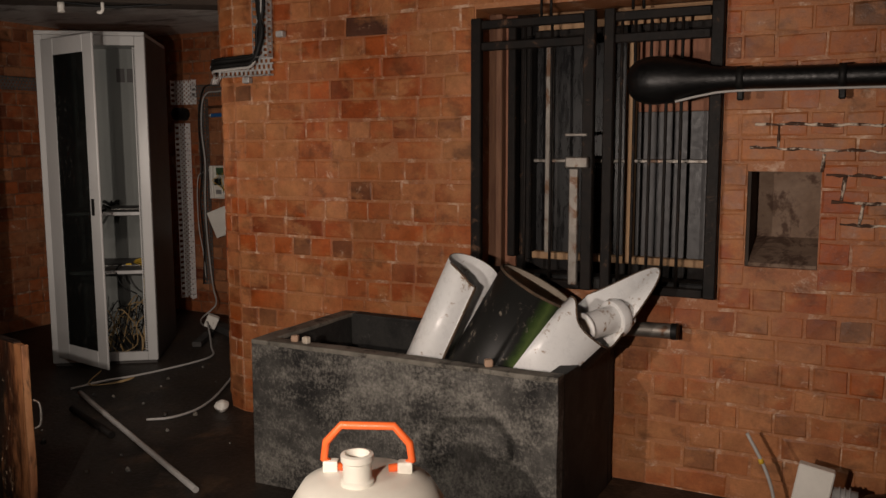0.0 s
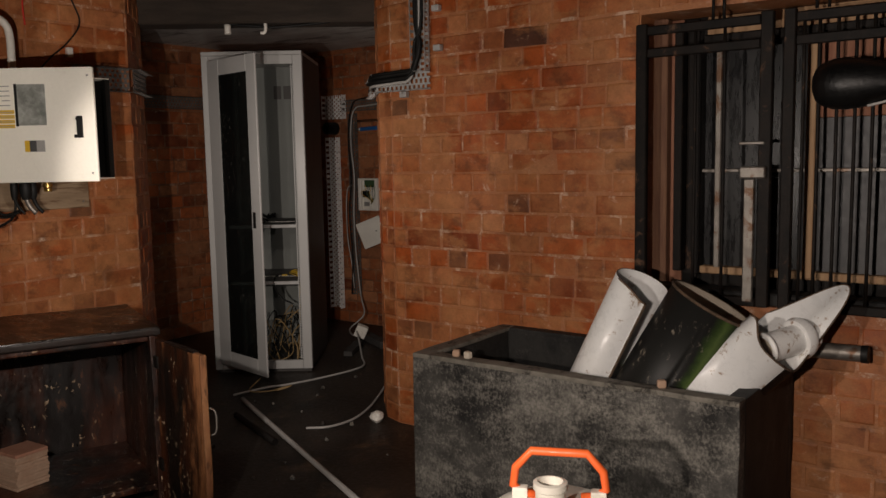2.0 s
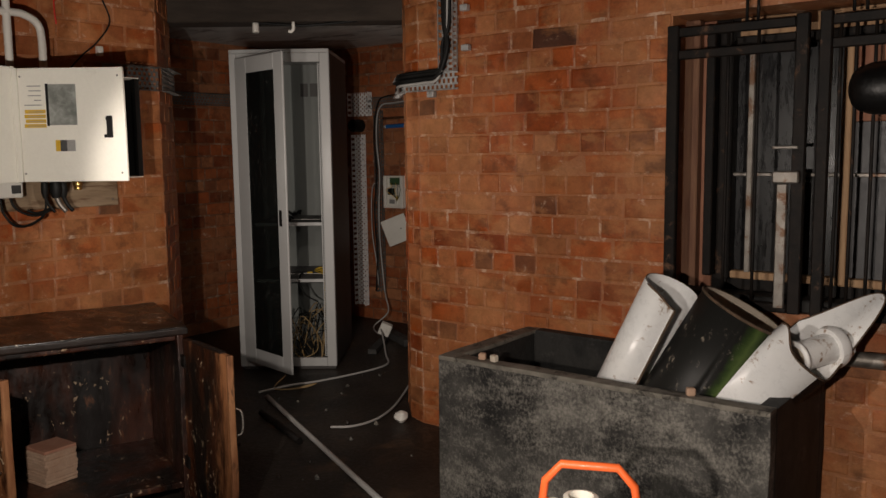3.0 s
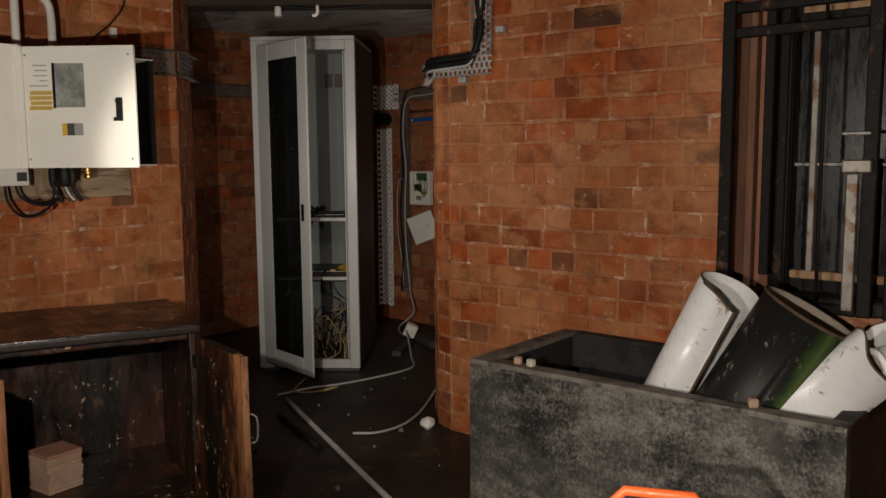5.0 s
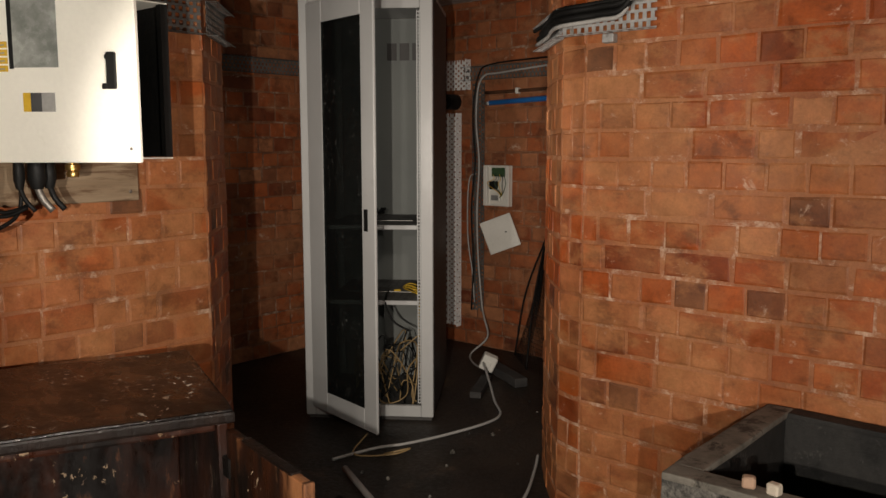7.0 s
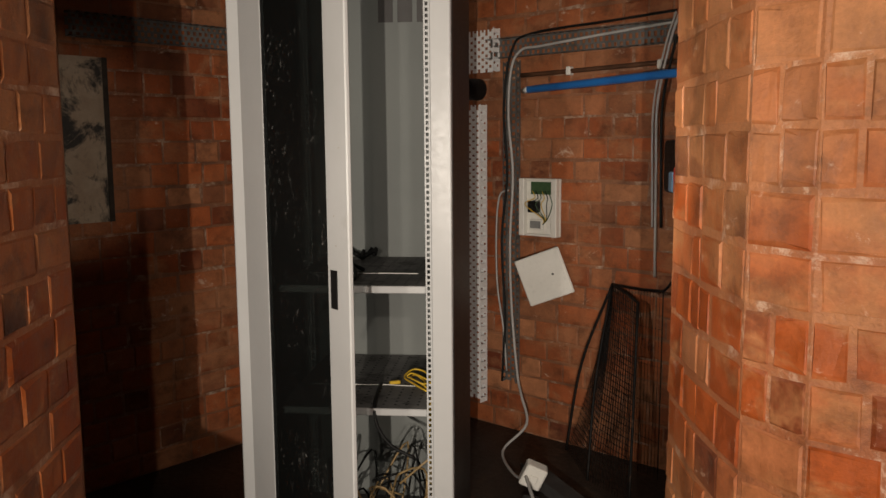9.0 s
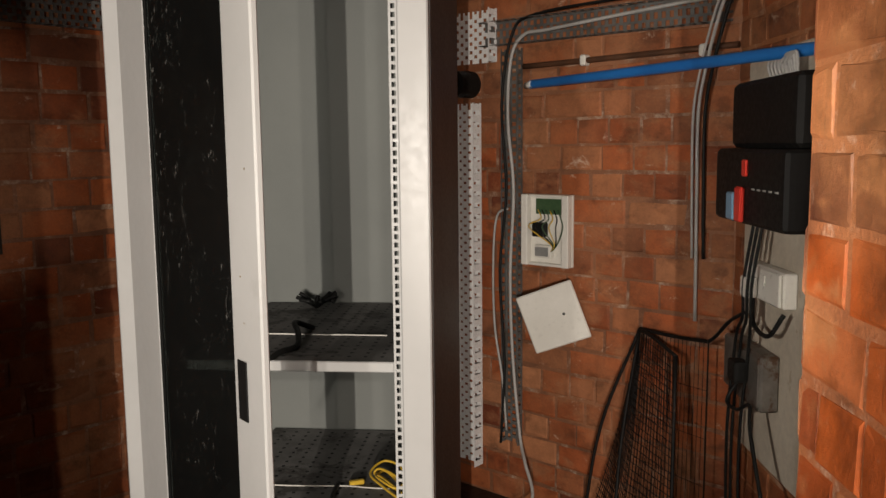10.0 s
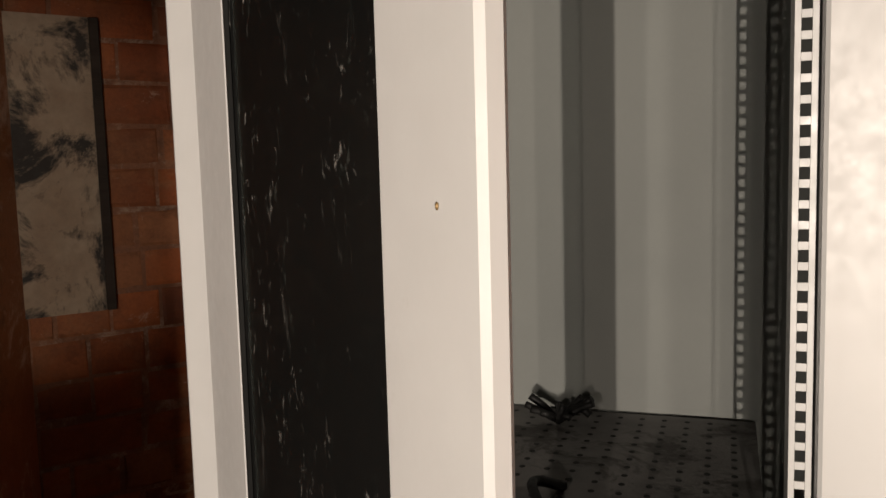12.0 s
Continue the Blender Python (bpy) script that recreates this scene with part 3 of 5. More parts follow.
part("worn_rim", rough_slab(*local(TX0 - 0.002, TX0 + 0.072, TY0 + 0.063, TY1), TH - 0.012, TH + 0.005, 7, 0.003), RIM, tank)
part("worn_rim", rough_slab(*local(TX0 + 0.073, TX1, TY1 - 0.057, TY1 + 0.002), TH - 0.012, TH + 0.005, 7, 0.003), TUB_DARK, tank)

for x, y, tilt, dull in ((-1.70, 2.615, 20, 1), (-1.645, 2.612, -12, 0), (-0.885, 2.612, 35, 1)):
    bm = box(-0.014, 0.014, -0.012, 0.012, 0, 0.026, 0.004)
    chip = part("brick_chip", moved(bm, pose(x, y, TH + 0.006, 0, 0, tilt)), TILE_EDGE if dull else CREAM_IN)
    tagged(chip, "small chip of brick lying on the tank rim", "rubble", "chips on the rim")


def shell(radius, length, a0, a1, thick=0.004, sides=36, cut=None, flare=0.0):
    """A curved sheet of metal about the z axis from angle a0 to a1 (degrees), open at the ends; cut(angle) shortens its top."""
    bm = bmesh.new()
    uv = bm.loops.layers.uv.new("UVMap")
    rows = []
    for i in range(sides + 1):
        a = radians(a0 + (a1 - a0) * i / sides)
        top = length if cut is None else cut(a0 + (a1 - a0) * i / sides)
        col = []
        for r in (radius, radius - thick):
            for z in (0, top):
                k = r * (1 + flare * (z / length))
                col.append(bm.verts.new((k * math.cos(a), k * math.sin(a), z)))
        rows.append(col)
    for i, (p, q) in enumerate(zip(rows, rows[1:])):
        u0, u1 = i / sides, (i + 1) / sides
        for quad, uvs, mi in (((p[0], q[0], q[1], p[1]), ((u0, 0), (u1, 0), (u1, 1), (u0, 1)), 0), ((p[2], p[3], q[3], q[2]), ((u0, 0), (u0, 1), (u1, 1), (u1, 0)), 1),
                          ((p[1], q[1], q[3], p[3]), ((u0, 1), (u1, 1), (u1, 1), (u0, 1)), 2), ((p[0], p[2], q[2], q[0]), ((u0, 0), (u0, 0), (u1, 0), (u1, 0)), 2)):
            f = bm.faces.new(quad)
            f.material_index, f.smooth = mi, mi < 2
            for l, c in zip(f.loops, uvs):
                l[uv].uv = c
    for end in (rows[0], rows[-1]):
        f = bm.faces.new((end[0], end[1], end[3], end[2]))
        f.material_index = 2
    return bm


def standing(base, top, spin):
    """A pose with z from base towards top, spun about it."""
    m = look(base, tuple(2 * Vector(base) - Vector(top)))
    return m @ pose(0, 0, 0, 0, 0, spin)


TO_EYE = Vector((0.30, -0.95, 0))


def faced(base, top):
    """A pose with z from base towards top and x turned towards the room; its angles then run right, back and left."""
    z = (Vector(top) - Vector(base)).normalized()
    x = (TO_EYE - z * TO_EYE.dot(z)).normalized()
    y = z.cross(x)
    return Matrix.Translation(base) @ Matrix((x, y, z)).transposed().to_4x4()


# white enamel sheet rolled into a tube, its seam sprung open
roll = thing("enamel_roll", faced((-1.365, 2.85, 0.23), (-1.02, 2.82, 0.93)), "white chipped enamel sheet rolled into a tube leaning in the tank", "scrap metal")
bm = shell(0.098, 0.737, 78, 385, 0.004, 44, cut=lambda a: 0.737 - 0.035 * math.exp(-((a - 385) / 30) ** 2))
part("sheet", bm, [ENAMEL, ENAMEL, ENAMEL_EDGE], roll)
bm = box(0.095, 0.102, -0.004, 0.004, 0.02, 0.702, 0.0015)
part("seam", moved(bm, pose(0, 0, 0, 0, 0, 25)), ENAMEL_EDGE, roll, "rusted brown seam edge")
bm = sweep([(0.101 * math.cos(radians(a)), 0.101 * math.sin(radians(a)), 0.737 - 0.035 * math.exp(-((a - 385) / 30) ** 2)) for a in range(310, 386, 15)], 0.004, 6, 2)
part("top_edge", bm, ENAMEL_EDGE, roll, "rusted top edge")

# black drum with the green stripe
drum = thing("metal_drum", faced((-1.135, 2.80, 0.23), (-0.795, 2.90, 0.86)), "black enamel drum with a green stripe and cream inside, leaning", "drum")
bm = shell(0.150, 0.682, 0, 360, 0.005, 56)
part("wall", bm, [DRUM, CREAM_IN, ENAMEL_EDGE], drum)
part("rim", moved(lathe([(0.1465, -0.004), (0.1535, -0.004), (0.1555, 0.0), (0.1535, 0.006), (0.1465, 0.006), (0.1465, -0.004)], 48), pose(0, 0, 0.678)), ENAMEL_EDGE, drum, "rusted rolled rim")

# half pipe with a pointed end
gut = thing("enamel_half_pipe", faced((-1.03, 2.815, 0.285), (-0.46, 2.93, 0.895)), "white enamel half pipe with a torn pointed end in the tank", "scrap metal")


def torn(a):
    return 0.585 + 0.30 * math.exp(-((a - 152) / 40) ** 2) + 0.05 * math.exp(-((a + 50) / 25) ** 2)


bm = shell(0.125, 0.74, -62, 205, 0.004, 52, cut=torn)
# outer underside coloured black: the shade under the leaning sheet
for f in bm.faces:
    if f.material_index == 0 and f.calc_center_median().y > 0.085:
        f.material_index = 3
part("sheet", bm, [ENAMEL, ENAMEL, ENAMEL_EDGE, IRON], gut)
bm = sweep([(0.1245 * math.cos(radians(a)), 0.1245 * math.sin(radians(a)), torn(a)) for a in range(-62, 206, 6)], 0.0035, 6, 2)
part("torn_edge", bm, ENAMEL_EDGE, gut, "rusted dark torn edge")

# white pipe end lying in the half pipe
elbow = thing("pipe_fitting", faced((-0.630, 2.86, 0.693), (-0.551, 2.99, 0.715)), "white enamel pipe fitting with a collar lying on the scrap", "pipe fitting")
part("tube", lathe([(0.042, 0.0), (0.050, 0.0), (0.050, 0.20), (0.042, 0.20), (0.042, 0.0)], 28), ENAMEL, elbow, smooth=True)
part("collar", moved(lathe([(0.049, -0.018), (0.066, -0.018), (0.072, 0), (0.066, 0.018), (0.049, 0.018)], 28), pose(0, 0, 0.15)), ENAMEL, elbow, smooth=True)
part("ring", moved(lathe([(0.040, -0.006), (0.054, -0.006), (0.057, 0), (0.054, 0.008), (0.040, 0.008), (0.040, -0.006)], 28), pose(0, 0, 0.0)), ENAMEL, elbow, "rounded open end")
part("inner_ring", lathe([(0.0, 0.03), (0.030, 0.03), (0.034, 0.012), (0.0418, 0.012)], 24), CREAM_IN, elbow)

# grey pipe end along the wall
m = standing((-0.95, 3.165, 0.632), (-0.378, 3.165, 0.645), 0)
duct = thing("grey_pipe", m, "grey metal pipe end lying along the brick wall behind the tank", "pipe")
part("tube", lathe([(0.0, 0), (0.028, 0), (0.028, 0.575), (0.0, 0.575)], 20), OLD_STEEL, duct, smooth=True)
part("end_cap", lathe([(0.0, 0.560), (0.031, 0.560), (0.031, 0.582), (0.0, 0.582)], 20), BLACK, duct, smooth=True)
part("bracket", box(-0.02, 0.02, -0.105, -0.028, 0.25, 0.28), IRON, duct)

# ------------------------------------------------------------------ white barrel with the orange handle
can = thing("jerry_barrel", pose(-0.652, 1.475, -0.0, 0, 0, 24), "milky white plastic barrel with an orange carrying handle on the floor", "barrel")
part("body", lathe([(0.0, 0), (0.15, 0), (0.165, 0.02), (0.17, 0.05), (0.17, 0.538), (0.163, 0.593), (0.135, 0.638), (0.095, 0.656), (0.0, 0.660)], 40), CAN_BODY, can, smooth=True)
part("spout", moved(lathe([(0.0, 0.0), (0.034, 0.0), (0.034, 0.012), (0.029, 0.016), (0.029, 0.05), (0.033, 0.053), (0.033, 0.066), (0.025, 0.068), (0.022, 0.05), (0.0, 0.05)], 28), pose(-0.012, -0.05, 0.652)), CAN_BODY, can, smooth=True)
for x in (-0.078, 0.078):
    part("handle_lug", box(x - 0.016, x + 0.016, 0.004, 0.028, 0.632, 0.680, 0.006, segments=2), CAN_BODY, can)
pts = [(-0.040, 0.727), (-0.066, 0.731), (-0.084, 0.746), (-0.079, 0.782), (-0.050, 0.818), (0.050, 0.818), (0.079, 0.782), (0.084, 0.746), (0.066, 0.731), (0.040, 0.727)]
bm = sweep([(x * 1.1, 0.016, z - 0.064) for x, z in pts], 0.0088, 10, 1, curved=False)
part("handle", bm, ORANGE, can, "bright orange plastic handle")

# ------------------------------------------------------------------ barred window
gate = thing("barred_grille", pose(-1.24, 3.215, 0.765), "black iron grille of thin bars bolted over the opening", "grille")
GW, GH = 0.99, 1.075
for x, w in ((0.0, 0.045), (GW - 0.045, 0.045), (0.475, 0.045), (0.555, 0.04)):
    part("stile", box(x, x + w, 0, 0.03, 0.0, GH, 0.004), IRON, gate)
for z, x0, x1 in ((GH - 0.045, 0.046, 0.474), (GH - 0.05, 0.596, GW - 0.046), (0.0, 0.046, 0.474), (0.0, 0.596, GW - 0.046), (GH - 0.13, 0.046, 0.474), (GH - 0.13, 0.596, GW - 0.046)):
    part("rail", box(x0, x1, 0.002, 0.022, z, z + 0.035, 0.004), IRON, gate)
for x in (0.235, 0.345, 0.622, 0.672, 0.732, 0.79, 0.845):
    part("bar", sweep([(x, 0.012, 0.035), (x + 0.002, 0.010, GH * 0.5), (x, 0.012, GH - 0.02)], 0.0062, 8, 3), IRON, gate)
for x in (0.30, 0.34, 0.66, 0.70):
    part("bar_top", sweep([(x, 0.012, GH - 0.01), (x, 0.012, GH + 0.10)], 0.006, 8, 1, curved=False), IRON, gate)
part("lock_box", box(0.418, 0.51, -0.03, -0.001, 0.478, 0.522, 0.005), OLD_STEEL, gate, "dull steel lock box")
part("hasp", box(0.41, 0.50, -0.012, -0.002, 0.60, 0.612, 0.003), OLD_STEEL, gate)
part("bolt_bar", box(0.432, 0.470, -0.020, -0.002, 0.02, 0.477, 0.004), OLD_STEEL, gate, "dull grey flat bar")

window = thing("window_1", pose(-1.24, 3.40, 0.76), "dark timber window frame behind the grille with boarded and black panes", "window", kind="structure")
part("window_frame", box(0.0, 0.06, 0.0, 0.05, 0, 1.12, 0.004), WOOD_BROWN, window)
part("window_frame", box(0.10, 0.135, -0.03, 0.02, 0.1, 1.06, 0.004), IRON, window)
part("window_frame", box(0.175, 0.205, -0.01, 0.04, 0.09, 1.02, 0.004), IRON, window)
part("window_frame", box(0.26, 0.285, -0.01, 0.03, 0.12, 0.98, 0.004), OLD_STEEL, window)
part("window_frame", box(0.60, 0.635, -0.02, 0.03, 0.10, 0.98, 0.004), WOOD_PALE, window)
part("window_frame", box(0.94, 0.988, 0.0, 0.05, 0, 1.12, 0.004), IRON, window)
part("window_frame", box(0.206, 0.939, 0.0, 0.04, 1.0, 1.04, 0.004), IRON, window)
part("window_frame", box(0.206, 0.939, 0.0, 0.035, 0.50, 0.515, 0.003), OLD_STEEL, window)
part("window_frame", box(0.206, 0.939, -0.01, 0.035, 0.095, 0.125, 0.004), WOOD_PALE, window)
part("pane", box(0.206, 0.60, 0.041, 0.047, 0.1, 1.0), DARK_PANE, window)
part("pane", box(0.636, 0.94, 0.041, 0.047, 0.1, 0.70), GREY_PANE, window, "dusty grey pane")
part("board", box(0.636, 0.94, 0.036, 0.05, 0.702, 0.998, 0.003), WOOD_RED, window, "reddish brown board in the upper pane")
part("board", box(0.206, 0.94, 0.045, 0.06, 1.042, 1.115, 0.003), WOOD_PALE, window, "pale board above the panes")
part("board", box(0.061, 0.112, 0.041, 0.06, 0.0, 1.115, 0.003), WOOD_RED, window)
part("board", box(0.1125, 0.174, 0.048, 0.06, 0.0, 1.115, 0.003), IRON, window)
part("backing", box(0.0, 0.989, 0.066, 0.074, 0.0, 1.119), IRON, window)
part("window_sill", box(0.0, 0.989, -0.125, -0.002, 0.002, 0.05, 0.006), TUB_DARK, window, "grimy stone sill")

# ------------------------------------------------------------------ black lagged pipe on the wall
lag = thing("lagged_pipe", pose(-0.56, 3.12, 1.560), "black rubber-lagged pipe with a bulging end fixed along the wall", "pipe")
line = [(x, 0, -0.01 * x) for x in (0.0, 0.01, 0.03, 0.06, 0.10, 0.15, 0.20, 0.25, 0.31, 0.40, 0.60, 0.90, 1.3, 1.9)]
part("lagging", sweep(line, [0.03, 0.055, 0.072, 0.083, 0.086, 0.080, 0.068, 0.054, 0.042, 0.037, 0.036, 0.036, 0.036, 0.036], 22, curved=False), BLACK_RUBBER, lag, smooth=True)
for x in (0.385, 0.70, 1.15):
    part("strap", moved(lathe([(0.037, -0.012), (0.041, -0.012), (0.041, 0.012), (0.037, 0.012)], 20), pose(x, 0, -0.01 * x, 0, 90)), BLACK, lag)
    part("hook", box(x - 0.010, x + 0.012, -0.01, 0.01, -0.075 - 0.01 * x, -0.035 - 0.01 * x, 0.004), BLACK, lag)
    part("wall_bracket", box(x - 0.012, x + 0.012, 0.03, 0.15, -0.012, 0.008, 0.003), IRON, lag)
part("tie_wire", sweep([(0.17, -0.02, -0.078), (0.26, -0.03, -0.060), (0.36, -0.03, -0.048), (0.6, -0.034, -0.048), (0.95, -0.034, -0.05), (1.4, -0.034, -0.052)], 0.0045, 6, 5), CABLE_GREY, lag, "thin pale cable under the lagging")

# ------------------------------------------------------------------ clutter at the foot of the north wall
hose = thing("hose_coil", pose(0.455, 2.95, 0), "black rubber hose coil with a red lever valve on the floor", "hose")
for k in range(3):
    ring = [(0.17 * math.cos(a), 0.12 * math.sin(a), 0.035 + 0.062 * k + 0.02 * math.sin(2 * a + k)) for a in (2 * math.pi * i / 14 for i in range(15))]
    part("coil", sweep(ring, 0.032, 10, 3), BLACK_RUBBER, hose, smooth=True)
part("valve_lever", box(-0.12, -0.085, -0.16, -0.13, 0.235, 0.325, 0.008, segments=2), RED, hose, "red plastic lever")
part("valve_lever", moved(box(-0.05, 0.0, -0.16, -0.13, -0.04, 0.045, 0.012, segments=2), pose(-0.04, 0, 0.26, 0, 20)), RED, hose, "red plastic lever")
part("valve_body", sweep([(-0.21, -0.145, 0.23), (-0.02, -0.145, 0.235)], 0.03, 14, 1, curved=False), BLACK, hose)
part("valve_collar", sweep([(-0.175, -0.145, 0.23), (-0.150, -0.145, 0.23)], 0.036, 16, 1, curved=False), WHITE_PLASTIC, hose)
clamp = thing("junction_box", pose(0.135, 2.95, 0), "white square junction box on a grey bracket by the wall", "junction box")
part("post", box(-0.025, 0.025, 0.0, 0.04, 0.0, 0.18, 0.004), GREY_PLASTIC, clamp)
part("lid", moved(box(-0.055, 0.055, -0.02, 0.02, -0.065, 0.065, 0.004), pose(-0.01, -0.02, 0.235, 0, 9)), WHITE_PLASTIC, clamp)
part("gland", sweep([(0.045, 0.0, 0.205), (0.12, 0.0, 0.20)], 0.028, 14, 1, curved=False), GREY_PLASTIC, clamp)
for x in (0.065, 0.08, 0.095):
    part("rib", sweep([(x, 0.0, 0.205), (x + 0.005, 0.0, 0.205)], 0.031, 14, 1, curved=False), GREY_PLASTIC, clamp)
flex = thing("thin_cable", pose(-0.08, 2.98, 0), "thin grey cable end with a yellow band standing up", "cable")
part("cable", sweep([(0.10, -0.02, 0.004), (0.085, 0, 0.14), (0.05, 0, 0.25), (-0.01, 0, 0.36)], 0.006, 8, 5), CABLE_GREY, flex)
part("band", sweep([(0.041, 0, 0.262), (0.036, 0, 0.278)], 0.009, 8, 1, curved=False), YELLOW, flex)

# ------------------------------------------------------------------ burnt cupboard with open doors
CHEST_LIP = surface("scorched_brown_edge", (0.020, 0.009, 0.005), (0.008, 0.005, 0.004), 0.5, scale=8, fine=80, relief=0.6, stretch=(1, 1, 0.3))
CH = pose(-2.675, 1.980, 0, 0, 0, math.degrees(math.atan2(-0.923, -0.385)))
CW, CD, CT = 0.86, 0.62, 0.709
chest = thing("burnt_cupboard", CH, "low charred varnished cupboard with both doors hanging open", "cupboard")
# here x runs along the front and y is towards the room; the back is at negative y
bm = rough_slab(-0.012, CW + 0.012, -CD, 0.012, CT - 0.032, CT, 9, 0.004)
part("top", bm, CHEST_TOP, chest, "flaking blackened lid")
part("front_rail", rough_slab(0.026, CW - 0.026, -0.045, -0.020, CT - 0.058, CT - 0.034, 5, 0.002), CHEST, chest)
part("side_panel", rough_slab(0.0, 0.025, -CD, 0.0, 0.0, CT - 0.034, 5, 0.003), CHEST, chest)
part("side_panel", rough_slab(CW - 0.025, CW, -CD, 0.0, 0.0, CT - 0.034, 5, 0.003), CHEST, chest)
part("back_panel", rough_slab(0.026, CW - 0.026, -CD, -CD + 0.018, 0.0, CT - 0.034, 7, 0.004), CHEST, chest, "blistered back panel")
part("bottom", rough_slab(0.026, CW - 0.026, -CD + 0.019, 0.0, 0.06, 0.085, 5, 0.002), CHEST, chest)
part("edge_strip", rough_slab(-0.013, CW + 0.013, 0.0125, 0.020, CT - 0.030, CT - 0.004, 9, 0.002), CHEST_LIP, chest, "worn brown front edge")


def chest_door(hinge_x, turn, flip):
    """One open door, its hinge at hinge_x on the front."""
    door = bmesh.new()
    w = 0.40
    join(door, rough_slab(0.004, w, -0.011, 0.011, 0.03, CT - 0.045, 7, 0.003))
    ob = part("door", door, CHEST_DOOR, chest, "blistered charred door")
    ob.matrix_local = pose(hinge_x, 0.006, 0, 0, 0, turn) @ Matrix.Diagonal((flip, 1, 1, 1))
    part("bare_edge", rough_slab(w - 0.010, w + 0.003, -0.0125, 0.0125, 0.03, CT - 0.043, 11, 0.004), CHEST_EDGE, ob, "bare orange worn edge")
    part("top_edge", rough_slab(0.10, w - 0.056, -0.012, 0.012, CT - 0.047, CT - 0.041, 5, 0.002), CHEST_LIP, ob)
    for z in (0.14, CT - 0.16):
        part("hinge", box(-0.012, 0.03, -0.016, 0.016, z, z + 0.05, 0.003), IRON, ob)
    part("pull", sweep([(w - 0.03, 0.014, 0.36), (w - 0.01, 0.04, 0.375), (w - 0.01, 0.04, 0.45), (w - 0.03, 0.014, 0.465)], 0.004, 8, 4), OLD_STEEL, ob, "thin wire pull")
    return ob


chest_door(0.0, 100.0, 1)
chest_door(CW, -56, -1)

tiles = thing("tile_stack", CH @ pose(0.475, -0.30, 0.086, 0, 0, 28), "stack of terracotta floor tiles inside the cupboard", "tile stack")
z = 0.0
for i in range(11):
    t = part("tile", box(-0.068, 0.068, -0.068, 0.068, 0, 0.0125, 0.0015), TILE_EDGE if i < 10 else TILE, tiles)
    t.matrix_local = pose(random.uniform(-0.004, 0.004), random.uniform(-0.004, 0.004), z, 0, 0, random.uniform(-3, 3))
    z += 0.0132

# ------------------------------------------------------------------ fuse board on the west wall
BX = -3.22
board = part("backboard", box(-3.640, -3.605, 1.15, 2.30, 1.135, 1.76, 0.003), PLY)
tagged(board, "weathered plywood backboard fixed to the brick wall", "board")
for y in (1.18, 2.27):
    for z in (1.165, 1.73):
        part("screw", moved(lathe([(0, 0), (0.006, 0), (0.005, 0.003), (0, 0.003)], 10), pose(-3.6048, y, z, 0, 90)), OLD_STEEL, board)
fuse = thing("fuse_board", pose(BX, 1.655, 1.275), "white steel fuse board with its cover swung open on the wall", "fuse board")
D, W, H = 0.380, 0.54, 0.430
# back, far side, flange and inner block are black: inside shade as colour
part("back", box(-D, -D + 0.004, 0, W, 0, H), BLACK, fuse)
part("top", box(-D + 0.005, 0, 0.0, W, H - 0.004, H, 0.001), WHITE_PAINT, fuse)
part("bottom", box(-D + 0.005, 0, 0.0, W, 0, 0.004, 0.001), WHITE_PAINT, fuse)
part("side", box(-D + 0.005, 0, 0.0, 0.004, 0.005, H - 0.005), WHITE_PAINT, fuse)
part("side", box(-D + 0.005, 0, W - 0.004, W, 0.005, H - 0.005), BLACK, fuse, "far side coloured black for the inner shade")
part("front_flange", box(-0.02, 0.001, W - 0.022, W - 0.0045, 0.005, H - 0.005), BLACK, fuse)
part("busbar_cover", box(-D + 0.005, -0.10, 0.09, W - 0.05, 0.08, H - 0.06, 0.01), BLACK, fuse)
lid = part("lid", box(-0.004, 0.012, -0.565, -0.006, -0.005, H + 0.01, 0.003), WHITE_PAINT, fuse, "outer lid folded right back")
part("lid_fold", box(0.0125, 0.022, -0.02, -0.006, -0.005, H + 0.01, 0.002), WHITE_PAINT, lid)

cover = part("cover_plate", box(0.0, 0.418, -0.016, 0.0, -0.002, H + 0.002, 0.002), WHITE_PAINT, fuse, "white inner cover plate standing ajar")
cover.matrix_local = pose(0.012, 0.004, 0, 0, 0, 36.5)
part("fold", box(0.0, 0.016, -0.030, -0.0165, -0.002, H + 0.002, 0.002), WHITE_PAINT, cover)
part("viewing_window", box(0.128, 0.235, -0.0185, -0.0165, 0.215, 0.370, 0.001), SMOKY_WINDOW, cover, "smoky plastic window")
part("window_slot", box(0.118, 0.129, -0.019, -0.0165, 0.212, 0.372, 0.001), BLACK, cover)
for i, x0 in enumerate((0.030, 0.036, 0.032, 0.034)):
    part("label_plate", box(x0, 0.114, -0.0178, -0.0163, 0.206 + 0.018 * i, 0.220 + 0.018 * i), YELLOW, cover, "yellow warning strip")
    part("print_line", box(x0 + 0.014, 0.108, -0.0186, -0.0180, 0.211 + 0.018 * i, 0.2135 + 0.018 * i), LINE_GREY, cover)
for i, w in enumerate((0.052, 0.046, 0.05, 0.028, 0.066)):
    part("print_line", box(0.100 - w, 0.100, -0.0176, -0.0163, 0.362 - 0.018 * i, 0.3655 - 0.018 * i), LINE_GREY, cover)
part("label_plate", box(0.146, 0.164, -0.0178, -0.0163, 0.115, 0.158), YELLOW, cover, "yellow label strip")
part("label_plate", box(0.1645, 0.190, -0.0178, -0.0163, 0.115, 0.158), INK, cover, "black label strip")
part("label_plate", box(0.1905, 0.222, -0.0178, -0.0163, 0.115, 0.158), LINE_GREY, cover, "grey label strip")
